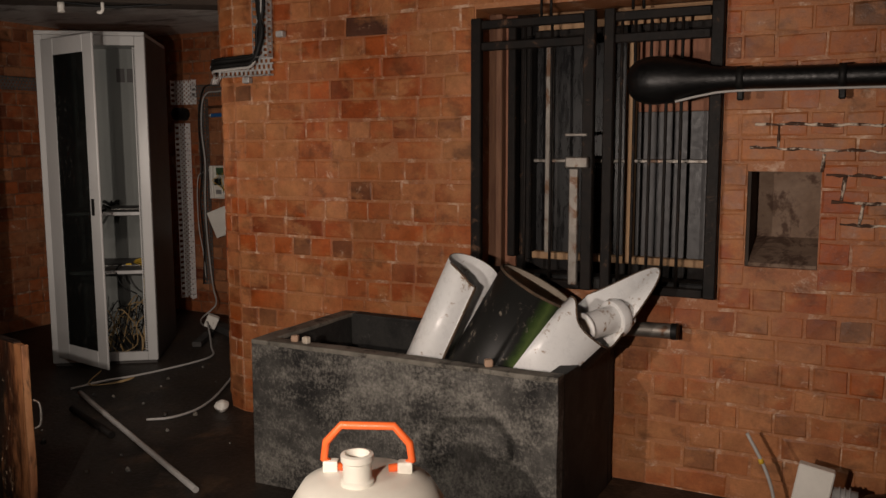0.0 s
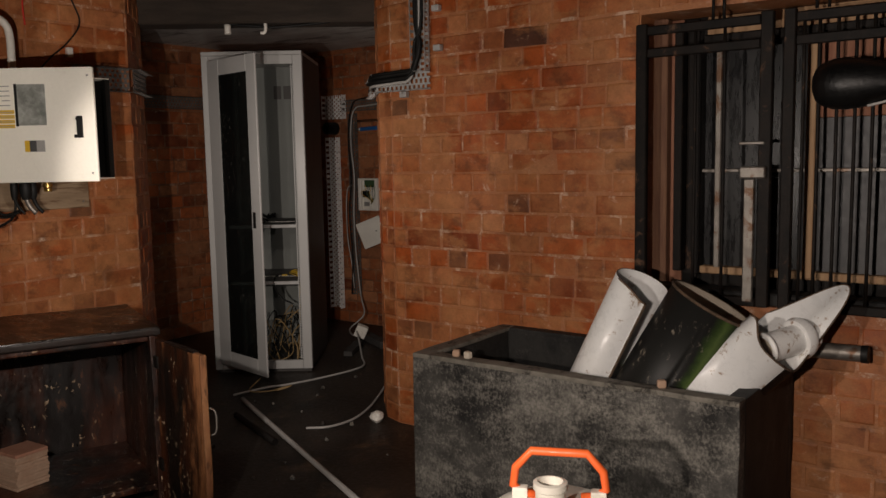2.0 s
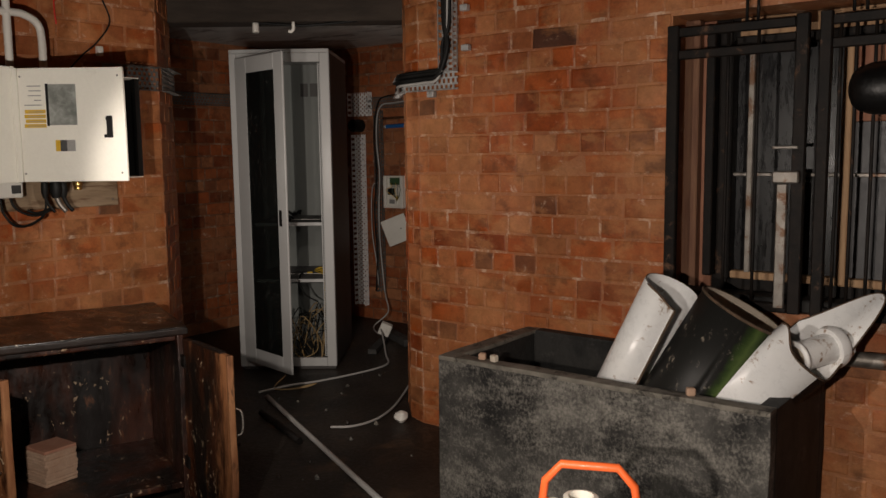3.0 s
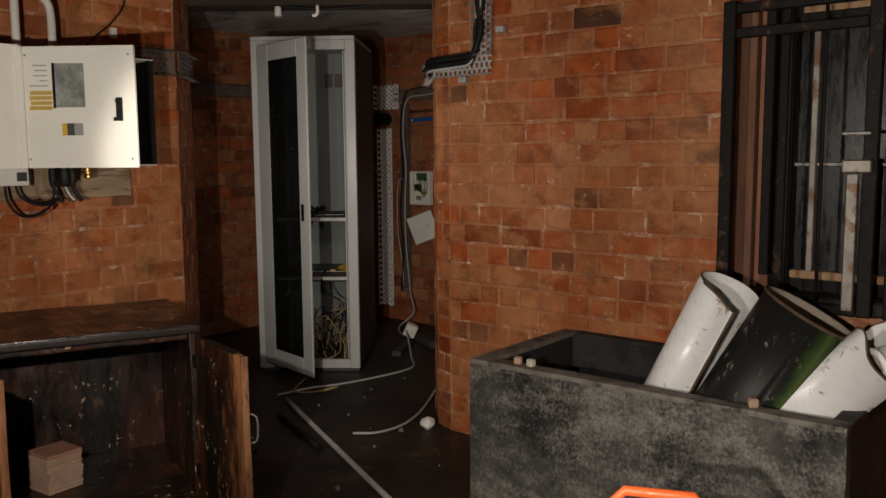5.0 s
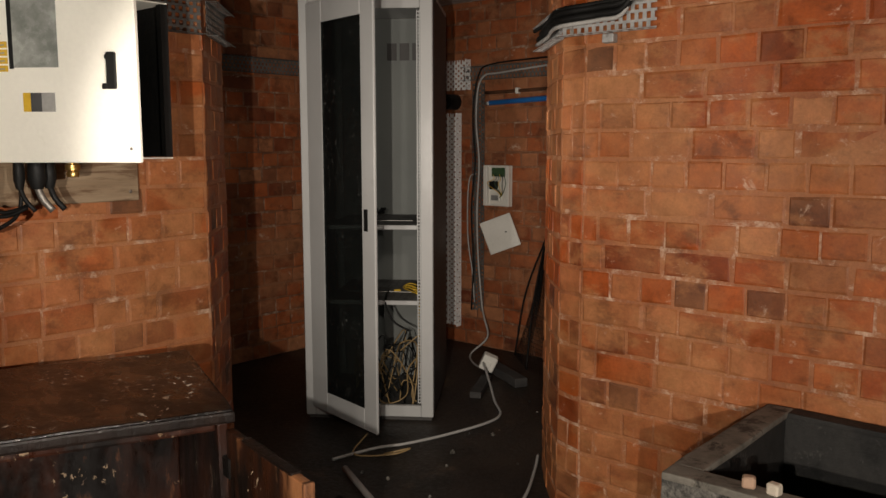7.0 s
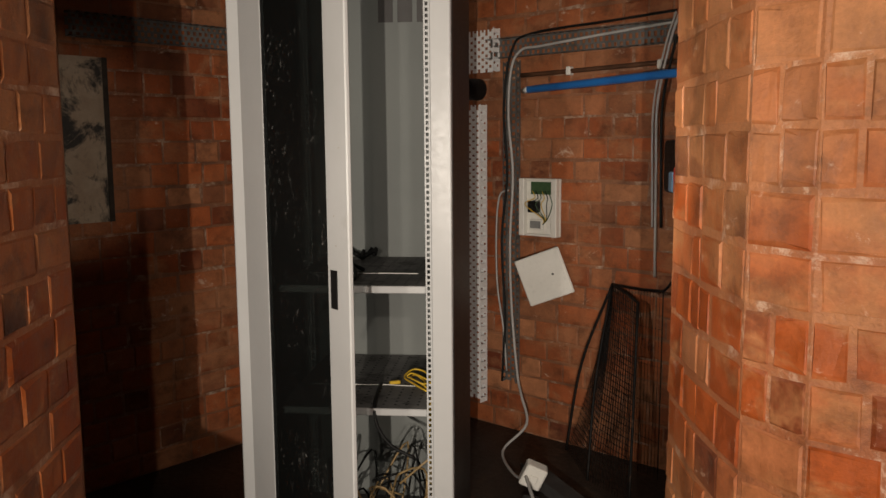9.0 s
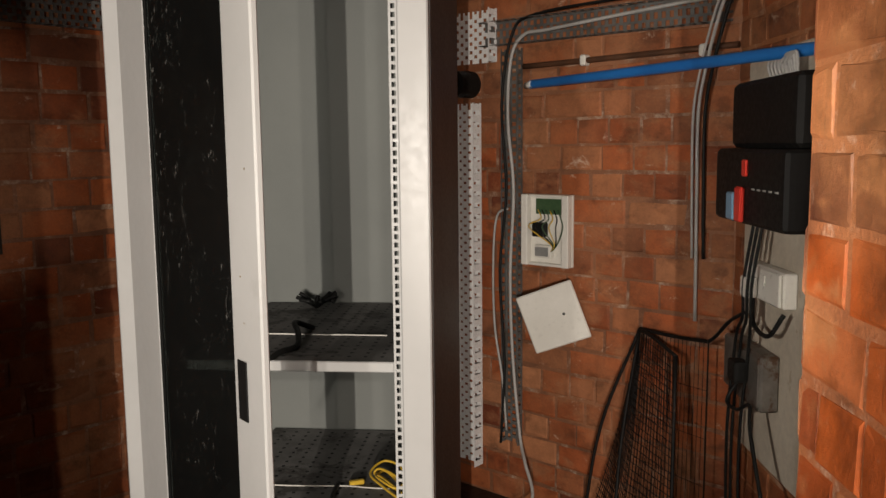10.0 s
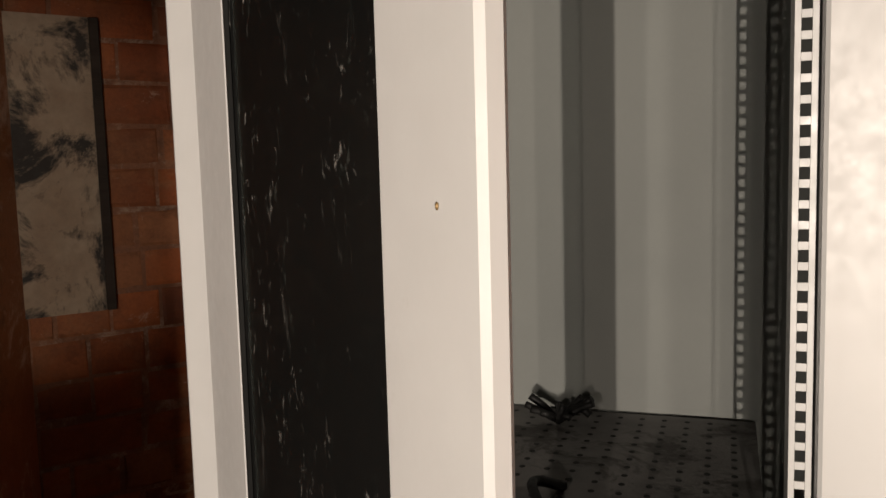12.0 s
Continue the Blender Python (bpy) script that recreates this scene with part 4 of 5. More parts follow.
latch = part("latch", box(0.350, 0.372, -0.026, -0.0165, 0.165, 0.248, 0.002), BLACK, cover, "black plastic latch")
part("latch_foot", box(0.338, 0.3495, -0.024, -0.0165, 0.165, 0.178, 0.002), BLACK, latch)
part("latch_head", box(0.345, 0.3495, -0.022, -0.0165, 0.232, 0.243, 0.002), BLACK, latch)
for x in (0.022, 0.398):
    for z in (0.03, H - 0.03):
        part("screw", moved(lathe([(0, 0), (0.004, 0), (0.003, 0.002), (0, 0.002)], 10), pose(x, -0.0165, z, 90)), OLD_STEEL, cover)

for y, x, r in ((1.85, -3.42, 0.013), (1.893, -3.41, 0.021), (1.935, -3.43, 0.017)):
    gland = thing("cable_gland", pose(x, y, 1.274), "black cable gland with a cut cable under the fuse board", "cable gland", "glands under the fuse board")
    part("body", moved(lathe([(0, 0), (r, 0), (r * 1.15, -0.03), (r * 1.15, -0.055), (r * 0.7, -0.08), (0, -0.08)], 14), pose(0, 0, 0)), BLACK, gland, smooth=True)
    part("cable", sweep([(0, 0, -0.075), (0.01, 0.01, -0.11), (0.02, 0.03, -0.14)], r * 0.5, 8, 4), OLD_STEEL if r > 0.017 else BLACK, gland)
gland = thing("brass_gland", pose(-3.42, 1.998, 1.274), "brass cable gland under the fuse board", "cable gland")
part("body", lathe([(0, 0), (0.016, 0), (0.016, -0.014), (0.021, -0.016), (0.021, -0.03), (0.015, -0.033), (0.018, -0.04), (0.016, -0.05), (0, -0.052)], 12), BRASS, gland, smooth=True)
for pts in ([(-3.43, 1.668, 1.240), (-3.42, 1.672, 1.180), (-3.41, 1.705, 1.128), (-3.41, 1.760, 1.120), (-3.41, 1.825, 1.150), (-3.42, 1.850, 1.190), (-3.42, 1.852, 1.236)],
            [(-3.43, 1.708, 1.240), (-3.42, 1.718, 1.200), (-3.41, 1.752, 1.172), (-3.40, 1.802, 1.160), (-3.40, 1.858, 1.180)],
            [(-3.42, 1.770, 1.182), (-3.41, 1.800, 1.170), (-3.41, 1.840, 1.176), (-3.42, 1.870, 1.186)]):
    loop = part("cable_loop", sweep([(x, y, z - 0.035) for x, y, z in pts], 0.0055, 8, 6), BLACK)
    tagged(loop, "black cable looping below the fuse board", "cable", "cable loops")
meter = thing("small_meter", pose(-3.46, 1.690, 1.203), "small white plastic meter with a dark dial below the fuse board", "meter")
part("case", box(-0.14, 0.06, -0.07, 0.06, 0.0, 0.07, 0.004), WHITE_PLASTIC, meter)
part("dial", box(0.0605, 0.063, 0.012, 0.05, 0.018, 0.052), INK, meter)

# conduits that rise from the fuse board
for y, top in ((1.76, CEILING), (1.90, 2.05)):
    ob = thing("conduit", pose(-3.46, y, 1.706), "white plastic conduit rising from the fuse board", "conduit", "white conduits")
    if top > 2.2:
        bm = sweep([(0, 0, 0.0), (0, 0, 0.4), (0, 0, top - 1.706)], 0.016, 14, 2)
    else:
        bm = sweep([(0, 0, 0.0), (0, 0, 0.17), (0, -0.02, 0.225), (0, -0.07, 0.25), (0, -0.14, 0.255), (0, -0.6, 0.255)], 0.016, 14, 6)
    part("tube", bm, WHITE_PLASTIC, ob, smooth=True)
    part("bush", lathe([(0.0, 0), (0.023, 0), (0.023, 0.025), (0.0165, 0.028), (0, 0.028)], 16), WHITE_PLASTIC, ob, smooth=True)
for y, z in ((2.26, 1.85), (2.03, 1.723)):
    clip = part("saddle_clip", box(-3.64 if z > 1.8 else -3.45, -3.615 if z > 1.8 else -3.42, y - 0.014, y + 0.014, z - 0.015, z + 0.03, 0.006, segments=2), WHITE_PLASTIC)
    tagged(clip, "small white plastic saddle clip", "clip", "saddle clips")
ob = part("thin_cable", sweep([(-3.55, 2.0, 1.71), (-3.58, 2.06, 1.74), (-3.60, 2.16, 1.83), (-3.62, 2.25, 1.90), (-3.625, 2.32, 2.0), (-3.625, 2.28, 2.12), (-3.625, 2.25, 2.3), (-3.625, 2.25, 2.615)], 0.004, 6, 6), BLACK)
tagged(ob, "thin black cable running up the brick wall", "cable")
ob = part("thin_cable", sweep([(-3.63, 2.06, 1.96), (-3.63, 2.055, 2.05), (-3.63, 2.07, 2.2), (-3.63, 2.06, 2.6)], 0.004, 6, 6), RED)
tagged(ob, "thin red cable on the brick wall", "cable")


# ------------------------------------------------------------------ perforated cable trays
def tray(name, m, length, width, lip, label, gap=0.014, cross=0.013, metal=GALV):
    """A perforated cable tray along x, its floor in the xz plane at y = 0, its lips towards -y."""
    ob = thing(name, m, label, "cable tray", "perforated cable trays")
    t = 0.0016
    bm = bmesh.new()
    rows = max(3, int(width / 0.022))
    pitch = width / rows
    for r in range(rows + 1):
        z = min(max(r * pitch, 0.004), width - 0.004)
        box(0, length, 0, t, z - 0.004, z + 0.004, bm=bm)
    for r in range(rows):
        x = (gap + cross) * (0.5 if r % 2 else 0.0)
        while x + cross < length:
            box(x, x + cross, 0.0003, t - 0.0003, r * pitch + 0.0042, (r + 1) * pitch - 0.0042, bm=bm)
            x += gap + cross
    part("perforated_base", bm, metal, ob)
    for z in (0.0, width - t):
        bm = bmesh.new()
        box(0, length, -lip, -lip + 0.006, z, z + t, bm=bm)
        box(0, length, -0.008, -0.0003, z, z + t, bm=bm)
        x = 0.0
        while x + cross < length:
            box(x, x + cross, -lip + 0.0062, -0.0082, z + 0.0002, z + t - 0.0002, bm=bm)
            x += (gap + cross) * 1.3
        part("lip", bm, metal, ob)
    return ob


TRAY = "galvanised perforated cable tray fixed to the brickwork"
m, length = along((-2.60, 3.245), (-2.27, 3.245), 1.658)
tray("cable_tray", m, length, 0.085, 0.04, TRAY)
tray("cable_tray", pose(-2.27, 3.245, 1.745, 0, -90, 0), 0.85, 0.085, 0.04, TRAY)
m, length = along((-2.895, 3.565), (-2.625, 3.285), 1.658)
tray("cable_tray", m, length, 0.085, 0.04, TRAY)
for x, z in ((-2.43, 1.628), (-2.225, 1.83), (-2.23, 2.01)):
    lug = part("tray_bracket", box(x - 0.02, x + 0.02, 3.235, 3.265, z, z + 0.028, 0.003), GALV)
    tagged(lug, "small galvanised bracket of the cable tray", "bracket", "tray brackets")
m, length = along((-3.612, 2.26), (-3.612, 2.56), 1.685)
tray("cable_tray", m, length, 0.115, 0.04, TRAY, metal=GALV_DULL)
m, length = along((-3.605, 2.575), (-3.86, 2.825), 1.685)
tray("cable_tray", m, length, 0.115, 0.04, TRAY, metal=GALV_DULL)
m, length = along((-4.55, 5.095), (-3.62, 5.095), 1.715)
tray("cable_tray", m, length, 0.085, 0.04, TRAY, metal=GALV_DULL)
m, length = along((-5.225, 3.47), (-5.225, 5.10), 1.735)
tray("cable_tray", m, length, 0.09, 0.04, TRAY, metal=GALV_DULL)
tray("cable_tray", pose(-4.575, 5.10, 0.115, 0, -90, 0), 1.40, 0.115, 0.05, TRAY, 0.009, 0.024, metal=GALV_GLINT)
tray("cable_tray", pose(-4.50, 5.10, 1.66, 0, -90, 0), 0.19, 0.22, 0.05, TRAY, 0.012, 0.020, metal=GALV_GLINT)
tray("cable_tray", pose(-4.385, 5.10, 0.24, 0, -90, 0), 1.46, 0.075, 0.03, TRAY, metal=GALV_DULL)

vent = part("pipe_stub", moved(lathe([(0.03, -0.10), (0.048, -0.10), (0.05, 0.0), (0.03, 0.0), (0.03, -0.10)], 24), pose(-4.632, 5.11, 1.585, -90)), BLACK, smooth=True)
tagged(vent, "black pipe stub between the cable trays", "pipe")


def cable(points, radius, material, label, group="", steps=6):
    ob = part("cable", sweep(points, radius, 8, steps), material)
    return tagged(ob, label, "cable", group)


for i, (dz, r, mat_) in enumerate(((0.060, 0.011, BLACK), (0.038, 0.012, BLACK), (0.020, 0.007, CABLE_GREY), (0.072, 0.008, BLACK))):
    cable([(-2.90 - 0.01 * i, 3.56, 1.665 + dz), (-2.76, 3.395, 1.665 + dz), (-2.60, 3.215, 1.667 + dz), (-2.45, 3.212, 1.675 + dz), (-2.37 + dz * 0.3, 3.214, 1.69 + dz), (-2.325 - 0.01 * i + 0.02, 3.216, 1.80 + dz), (-2.318 + 0.012 * i - 0.01, 3.216, 2.0), (-2.318 + 0.012 * i - 0.01, 3.216, 2.58)],
          r, mat_, "black cable clipped in the tray round the pier", "tray cables")

# ------------------------------------------------------------------ network rack
RA = math.degrees(math.atan2(3.775 - 3.414, -3.641 + 4.140))
RW, RD, RH = 0.616, 0.70, 2.0
rack = thing("network_rack", pose(-4.140, 3.414, 0, 0, 0, RA), "tall light grey network rack with its glass door ajar", "rack cabinet")
POST = 0.045
part("post", box(0, POST, 0, 0.03, 0.02, RH - 0.02, 0.003), RACK, rack)
part("post", box(RW - 0.058, RW, 0, 0.03, 0.02, RH - 0.02, 0.003), RACK, rack)
part("top_frame", box(0.0, RW, -0.002, 0.032, RH - 0.0195, RH + 0.004, 0.003), RACK, rack)
part("top_rail", box(POST + 0.0005, RW - 0.0585, 0.002, 0.028, RH - 0.075, RH - 0.020, 0.003), RACK, rack)
part("bottom_rail", box(POST + 0.0005, RW - 0.0585, 0.002, 0.028, 0.02, 0.075, 0.003), RACK, rack)
part("plinth", box(0.01, RW - 0.01, 0.02, RD - 0.01, 0.0, 0.019), RACK_SIDE, rack)
part("base_plate", box(0.004, RW - 0.004, 0.031, RD, 0.0195, 0.03), RACK_SIDE, rack)
part("roof_panel", box(0.0, RW, 0.0325, RD, RH - 0.02, RH + 0.002, 0.002), RACK, rack)
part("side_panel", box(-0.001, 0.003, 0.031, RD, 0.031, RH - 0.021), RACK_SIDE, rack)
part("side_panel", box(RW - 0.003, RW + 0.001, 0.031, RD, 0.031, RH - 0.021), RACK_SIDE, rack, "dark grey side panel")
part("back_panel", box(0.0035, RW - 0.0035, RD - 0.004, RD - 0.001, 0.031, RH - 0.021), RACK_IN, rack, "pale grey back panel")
for i in range(3):
    part("vent_slot", box(0.30 + 0.068 * i, 0.352 + 0.068 * i, RD - 0.0065, RD - 0.0045, RH - 0.24, RH - 0.15), RACK_SIDE, rack)


def punched_rail(x, y):
    """A mounting rail with a ladder of square holes."""
    bm = bmesh.new()
    w, z0, z1 = 0.017, 0.08, RH - 0.08
    box(x, x + 0.0045, y, y + 0.0025, z0, z1, bm=bm)
    box(x + w - 0.0045, x + w, y, y + 0.0025, z0, z1, bm=bm)
    z = z0
    while z < z1 - 0.006:
        box(x + 0.0047, x + w - 0.0047, y + 0.0002, y + 0.0023, z, z + 0.0062, bm=bm)
        z += 0.0159
    box(x, x + 0.002, y + 0.003, y + 0.045, z0, z1, bm=bm)
    return bm


part("mounting_rail", punched_rail(RW - 0.077, 0.028), RACK, rack, "punched steel mounting rail")
part("mounting_rail", punched_rail(0.055, 0.59), RACK, rack, "punched steel mounting rail")
for z in (0.931, 0.570):
    shelf = part("shelf", box(POST + 0.05, RW - 0.080, 0.06, RD - 0.02, z, z + 0.004), RACK_SHELF, rack, "dusty perforated shelf")
    part("shelf_lip", box(POST + 0.046, RW - 0.080, 0.050, 0.0595, z - 0.016, z + 0.005, 0.002), RACK, shelf, "pale front lip")
    bm = bmesh.new()
    for i in range(13):
        for j in range(19):
            x, y = POST + 0.085 + 0.034 * i, 0.095 + 0.031 * j
            if x > RW - 0.098:
                continue
            f = bm.faces.new([bm.verts.new((x + 0.0045 * math.cos(a), y + 0.0055 * math.sin(a), z + 0.0046)) for a in (math.pi * k / 4 for k in range(8))])
    part("perforation", bm, BLACK, shelf, "rows of small round holes", kind="stuff")
    fr = random.Random(int(z * 100))
    part("thread", sweep([(POST + 0.09 + 0.05 * k, 0.285 + fr.uniform(-0.006, 0.006), z + 0.0062) for k in range(8)], 0.0016, 6, 3), WHITE_PLASTIC, shelf, "thin white thread lying on the shelf")

door = part("door", bmesh.new(), RACK, rack, "glazed steel door standing ajar")
door.matrix_local = pose(POST, -0.001, 0, 0, 0, -9.55 - RA)
DW, DH0, DH1, T = 0.536, 0.066, RH - 0.052, 0.013
part("stile", box(0, 0.132, -T, 0, DH0, DH1, 0.003), RACK, door)
part("stile", box(DW - 0.096, DW, -T, 0, DH0, DH1, 0.003), RACK, door)
part("top_rail", box(0.1325, DW - 0.0965, -T, 0, DH1 - 0.095, DH1, 0.003), RACK, door)
part("bottom_rail", box(0.1325, DW - 0.0965, -T, 0, DH0, DH0 + 0.095, 0.003), RACK, door)
pane = part("glass", box(0.1325, DW - 0.0965, -0.009, -0.005, DH0 + 0.0955, DH1 - 0.0955), GLASS, door, "dusty smoked glass pane")
pane.visible_shadow = False
part("gasket", box(0.1325, 0.138, -0.0125, -0.0095, DH0 + 0.0955, DH1 - 0.0955), BLACK, door)
part("handle_recess", box(DW - 0.080, DW - 0.050, -T - 0.0025, -T - 0.0004, 0.947, 1.041, 0.001), BLACK, door, "black recessed handle")
for x, z in ((DW - 0.035, 1.33), (DW - 0.062, 1.17), (DW - 0.055, 1.10)):
    part("chip", moved(lathe([(0, 0), (0.0018, 0), (0, 0.0006)], 7), pose(x, -T - 0.0003, z, 90)), CABLE_BEIGE, door)

RM = pose(-4.140, 3.414, 0, 0, 0, RA)


def in_rack(points):
    return [tuple(RM @ Vector(p)) for p in points]


rng = random.Random(7)
for i in range(18):
    x, y = rng.uniform(0.28, 0.50), rng.uniform(0.08, 0.30)
    pts = [(x, y, 0.04 + rng.uniform(0, 0.02))]
    for k in range(5):
        x = min(0.53, max(0.22, x + rng.uniform(-0.12, 0.12)))
        y = min(0.35, max(0.07, y + rng.uniform(-0.1, 0.1)))
        pts.append((x, y, 0.05 + rng.uniform(0.0, 0.34)))
    mat_ = (CABLE_BEIGE, BLACK, CABLE_BEIGE, BLACK, CABLE_BEIGE, BLACK)[i % 6]
    cable(in_rack(pts), 0.0035, mat_, ("beige", "black", "beige", "black", "beige", "black")[i % 6] + " patch cable tangled in the bottom of the rack", "tangled patch cables", 5)
for k in range(3):
    cable(in_rack([(0.515, 0.22 + 0.03 * k, 0.579), (0.47, 0.27 + 0.03 * k, 0.586 + 0.006 * k), (0.43 + 0.01 * k, 0.33, 0.592), (0.455, 0.38 - 0.05 * k, 0.604), (0.50, 0.36 - 0.06 * k, 0.596), (0.528, 0.26, 0.582), (0.541, 0.06, 0.54 - 0.03 * k), (0.540, 0.05, 0.30)]), 0.003, YELLOW, "yellow patch cable lying on the rack shelf", "yellow patch cables")
plug = part("cable_plug", moved(box(-0.020, 0.015, -0.006, 0.006, 0, 0.011, 0.002), RM @ pose(0.405, 0.305, 0.575, 0, 0, 25)), YELLOW)
tagged(plug, "yellow network plug on the rack shelf", "plug")
cable(in_rack([(0.36, 0.30, 0.580), (0.37, 0.18, 0.590), (0.38, 0.07, 0.580), (0.39, 0.042, 0.53), (0.43, 0.04, 0.47), (0.50, 0.045, 0.43)]), 0.005, BLACK, "black cable hanging over the lower shelf in the rack")
cable(in_rack([(0.30, 0.34, 0.940), (0.275, 0.28, 0.965), (0.30, 0.21, 0.958), (0.315, 0.14, 0.945), (0.29, 0.09, 0.942), (0.275, 0.045, 0.925), (0.245, 0.03, 0.87)]), 0.0065, BLACK, "black cable hanging over the shelf edge in the rack")
bunch = thing("cable_bunch", RM @ pose(0.245, 0.60, 0.936), "small bunch of black cable ends on the rack shelf", "cable")
for k in range(12):
    a = rng.uniform(0, 6.28)
    part("strand", sweep([(0, 0, 0.004), (0.03 * math.cos(a), 0.03 * math.sin(a), 0.022), (0.055 * math.cos(a), 0.03 * math.sin(a), 0.010 + rng.uniform(0, 0.03))], 0.006, 6, 3), BLACK, bunch)

# ------------------------------------------------------------------ alcove fittings
part_ = thing("alarm_box", pose(-4.375, 5.118, 0.928), "opened white alarm control box with wires hanging inside", "control box")
part("tray", box(0, 0.20, -0.012, 0, 0, 0.255, 0.002), WHITE_PLASTIC, part_)
for x0, x1, z0, z1 in ((0, 0.028, 0, 0.255), (0.172, 0.2, 0, 0.255)):
    part("side", box(x0, x1, -0.042, -0.0125, z0, z1, 0.003), WHITE_PLASTIC, part_)
part("rim", box(0.029, 0.171, -0.034, -0.0125, 0, 0.010, 0.002), WHITE_PLASTIC, part_)
part("rim", box(0.029, 0.171, -0.034, -0.0125, 0.245, 0.255, 0.002), WHITE_PLASTIC, part_)
part("circuit_board", box(0.05, 0.165, -0.018, -0.0128, 0.185, 0.240), CIRCUIT, part_)
part("relay", box(0.05, 0.10, -0.045, -0.0128, 0.105, 0.155, 0.003), BLACK, part_)
part("terminal", box(0.055, 0.125, -0.035, -0.0128, 0.03, 0.075, 0.003), WHITE_PLASTIC, part_)
part("battery", box(0.06, 0.115, -0.038, -0.0355, 0.036, 0.068), GREY_PLASTIC, part_)
for k in range(6):
    x = 0.06 + 0.017 * k
    part("wire", sweep([(x, -0.02, 0.2), (x + 0.03, -0.045, 0.17), (x + 0.012 * k - 0.02, -0.05, 0.14), (0.13 + 0.005 * k, -0.04, 0.08), (0.12, -0.03, 0.05)], 0.002, 6, 4), (YELLOW, BLACK, CIRCUIT)[k % 3], part_)
lid = thing("cover_plate", pose(-4.332, 4.99, 0.821, 0, -21.3, 21.6), "white square cover plate hanging askew on the brick wall", "cover plate")
part("plate", box(0, 0.208, -0.012, 0.0, -0.210, 0, 0.004), WHITE_PLASTIC, lid)
part("fixing", box(0.12, 0.15, 0.0005, 0.062, -0.11, -0.08), GREY_PLASTIC, lid)
part("screw_hole", moved(lathe([(0, 0), (0.005, 0), (0.005, 0.0008), (0, 0.0008)], 12), pose(0.145, -0.0125, -0.105, 90)), BLACK, lid)

pipe = thing("blue_water_pipe", pose(-4.335, 5.085, 1.570), "blue plastic water pipe crossing the alcove", "water pipe")
part("pipe", sweep([(0, 0, 0), (0.52, -0.20, 0.0), (1.10, -0.43, 0.002)], 0.0155, 16, 3), BLUE, pipe, smooth=True)
part("end_plug", sweep([(-0.035, 0.02, -0.002), (0.012, -0.01, 0)], 0.013, 12, 1, curved=False), WHITE_PLASTIC, pipe)
pipe = thing("copper_pipe", pose(-4.38, 5.10, 1.635), "thin brown copper pipe clipped along the alcove wall", "pipe")
part("pipe", sweep([(0, 0, 0), (0.3, 0, 0.004), (0.78, 0.0, 0.012)], 0.010, 10, 3), COPPER, pipe)
for x in (0.24, 0.66):
    part("clip", box(x, x + 0.022, -0.016, 0.018, -0.014, 0.022, 0.004), WHITE_PLASTIC, pipe)
for dx, mat_, r in ((0.0, CABLE_GREY, 0.0078), (0.022, BLACK, 0.008), (-0.016, CABLE_GREY, 0.006)):
    cable([(-3.60 + dx, 5.03, 1.82), (-3.64 + dx, 5.05, 1.74), (-3.68 + dx, 5.06, 1.60), (-3.715 + dx, 5.085, 1.45), (-3.72 + dx, 5.10, 1.2), (-3.715 + dx, 5.10, 0.80 if r > 0.007 and mat_ is CABLE_GREY else 1.0)], r * 0.7, mat_, "cable dropping from the tray down the alcove wall", "drop cables")
cable([(-3.63, 5.07, 1.79), (-3.9, 5.07, 1.775), (-4.25, 5.07, 1.75), (-4.36, 5.07, 1.74), (-4.41, 5.065, 1.66), (-4.42, 5.06, 1.45), (-4.395, 5.06, 1.2), (-4.41, 5.06, 0.9), (-4.40, 5.06, 0.6), (-4.36, 5.05, 0.3), (-4.30, 5.0, 0.22), (-4.22, 4.93, 0.12), (-4.25, 4.80, 0.03), (-4.05, 4.62, 0.03), (-3.93, 4.55, 0.08)], 0.006, CABLE_GREY, "grey cable run along the tray and down to the floor")
cable([(-3.63, 5.06, 1.83), (-3.9, 5.06, 1.82), (-4.3, 5.06, 1.805), (-4.40, 5.055, 1.74), (-4.44, 5.05, 1.5), (-4.42, 5.05, 1.2), (-4.45, 5.05, 0.9), (-4.43, 5.05, 0.55), (-4.44, 5.04, 0.25)], 0.005, BLACK, "black cable run down the alcove wall")
cable([(-4.42, 5.06, 1.13), (-4.47, 5.06, 1.10), (-4.48, 5.05, 0.95), (-4.475, 5.05, 0.7), (-4.44, 5.05, 0.5), (-4.42, 5.05, 0.3)], 0.0042, CABLE_GREY, "grey cable looped beside the rack")

cream = part("painted_board", bmesh.new(), PLASTER)
m, length = along(E0, E1)
bm = box(0.135, 0.78, -0.022, -0.006, 0.48, 1.60, 0.003)
bm.to_mesh(cream.data)
bm.free()
cream.matrix_world = m
tagged(cream, "cream painted board on the side wall of the alcove", "board")


def on_side(x, z, y=-0.024):
    return m @ pose(x, y, z)


TAIL = Vector((-3.625, 5.0, 0.765))
ctl = thing("control_unit", on_side(0.335, 1.165), "black plastic control unit with red and blue switches", "control unit")
part("housing", box(0.0, 0.46, -0.15, 0.0, 0.0, 0.18, 0.022, segments=3), BLACK, ctl)
part("cowl", box(0.02, 0.44, -0.12, 0.0, 0.1805, 0.345, 0.03, segments=3), BLACK, ctl)
part("switch", box(0.135, 0.180, -0.166, -0.1505, 0.008, 0.075, 0.004), PALE_BLUE, ctl, "pale blue switch")
part("switch", box(0.184, 0.226, -0.163, -0.1505, 0.006, 0.09, 0.004), RED, ctl, "red switch")
part("switch", box(0.215, 0.243, -0.158, -0.1505, 0.115, 0.155, 0.003), RED, ctl, "small red switch")
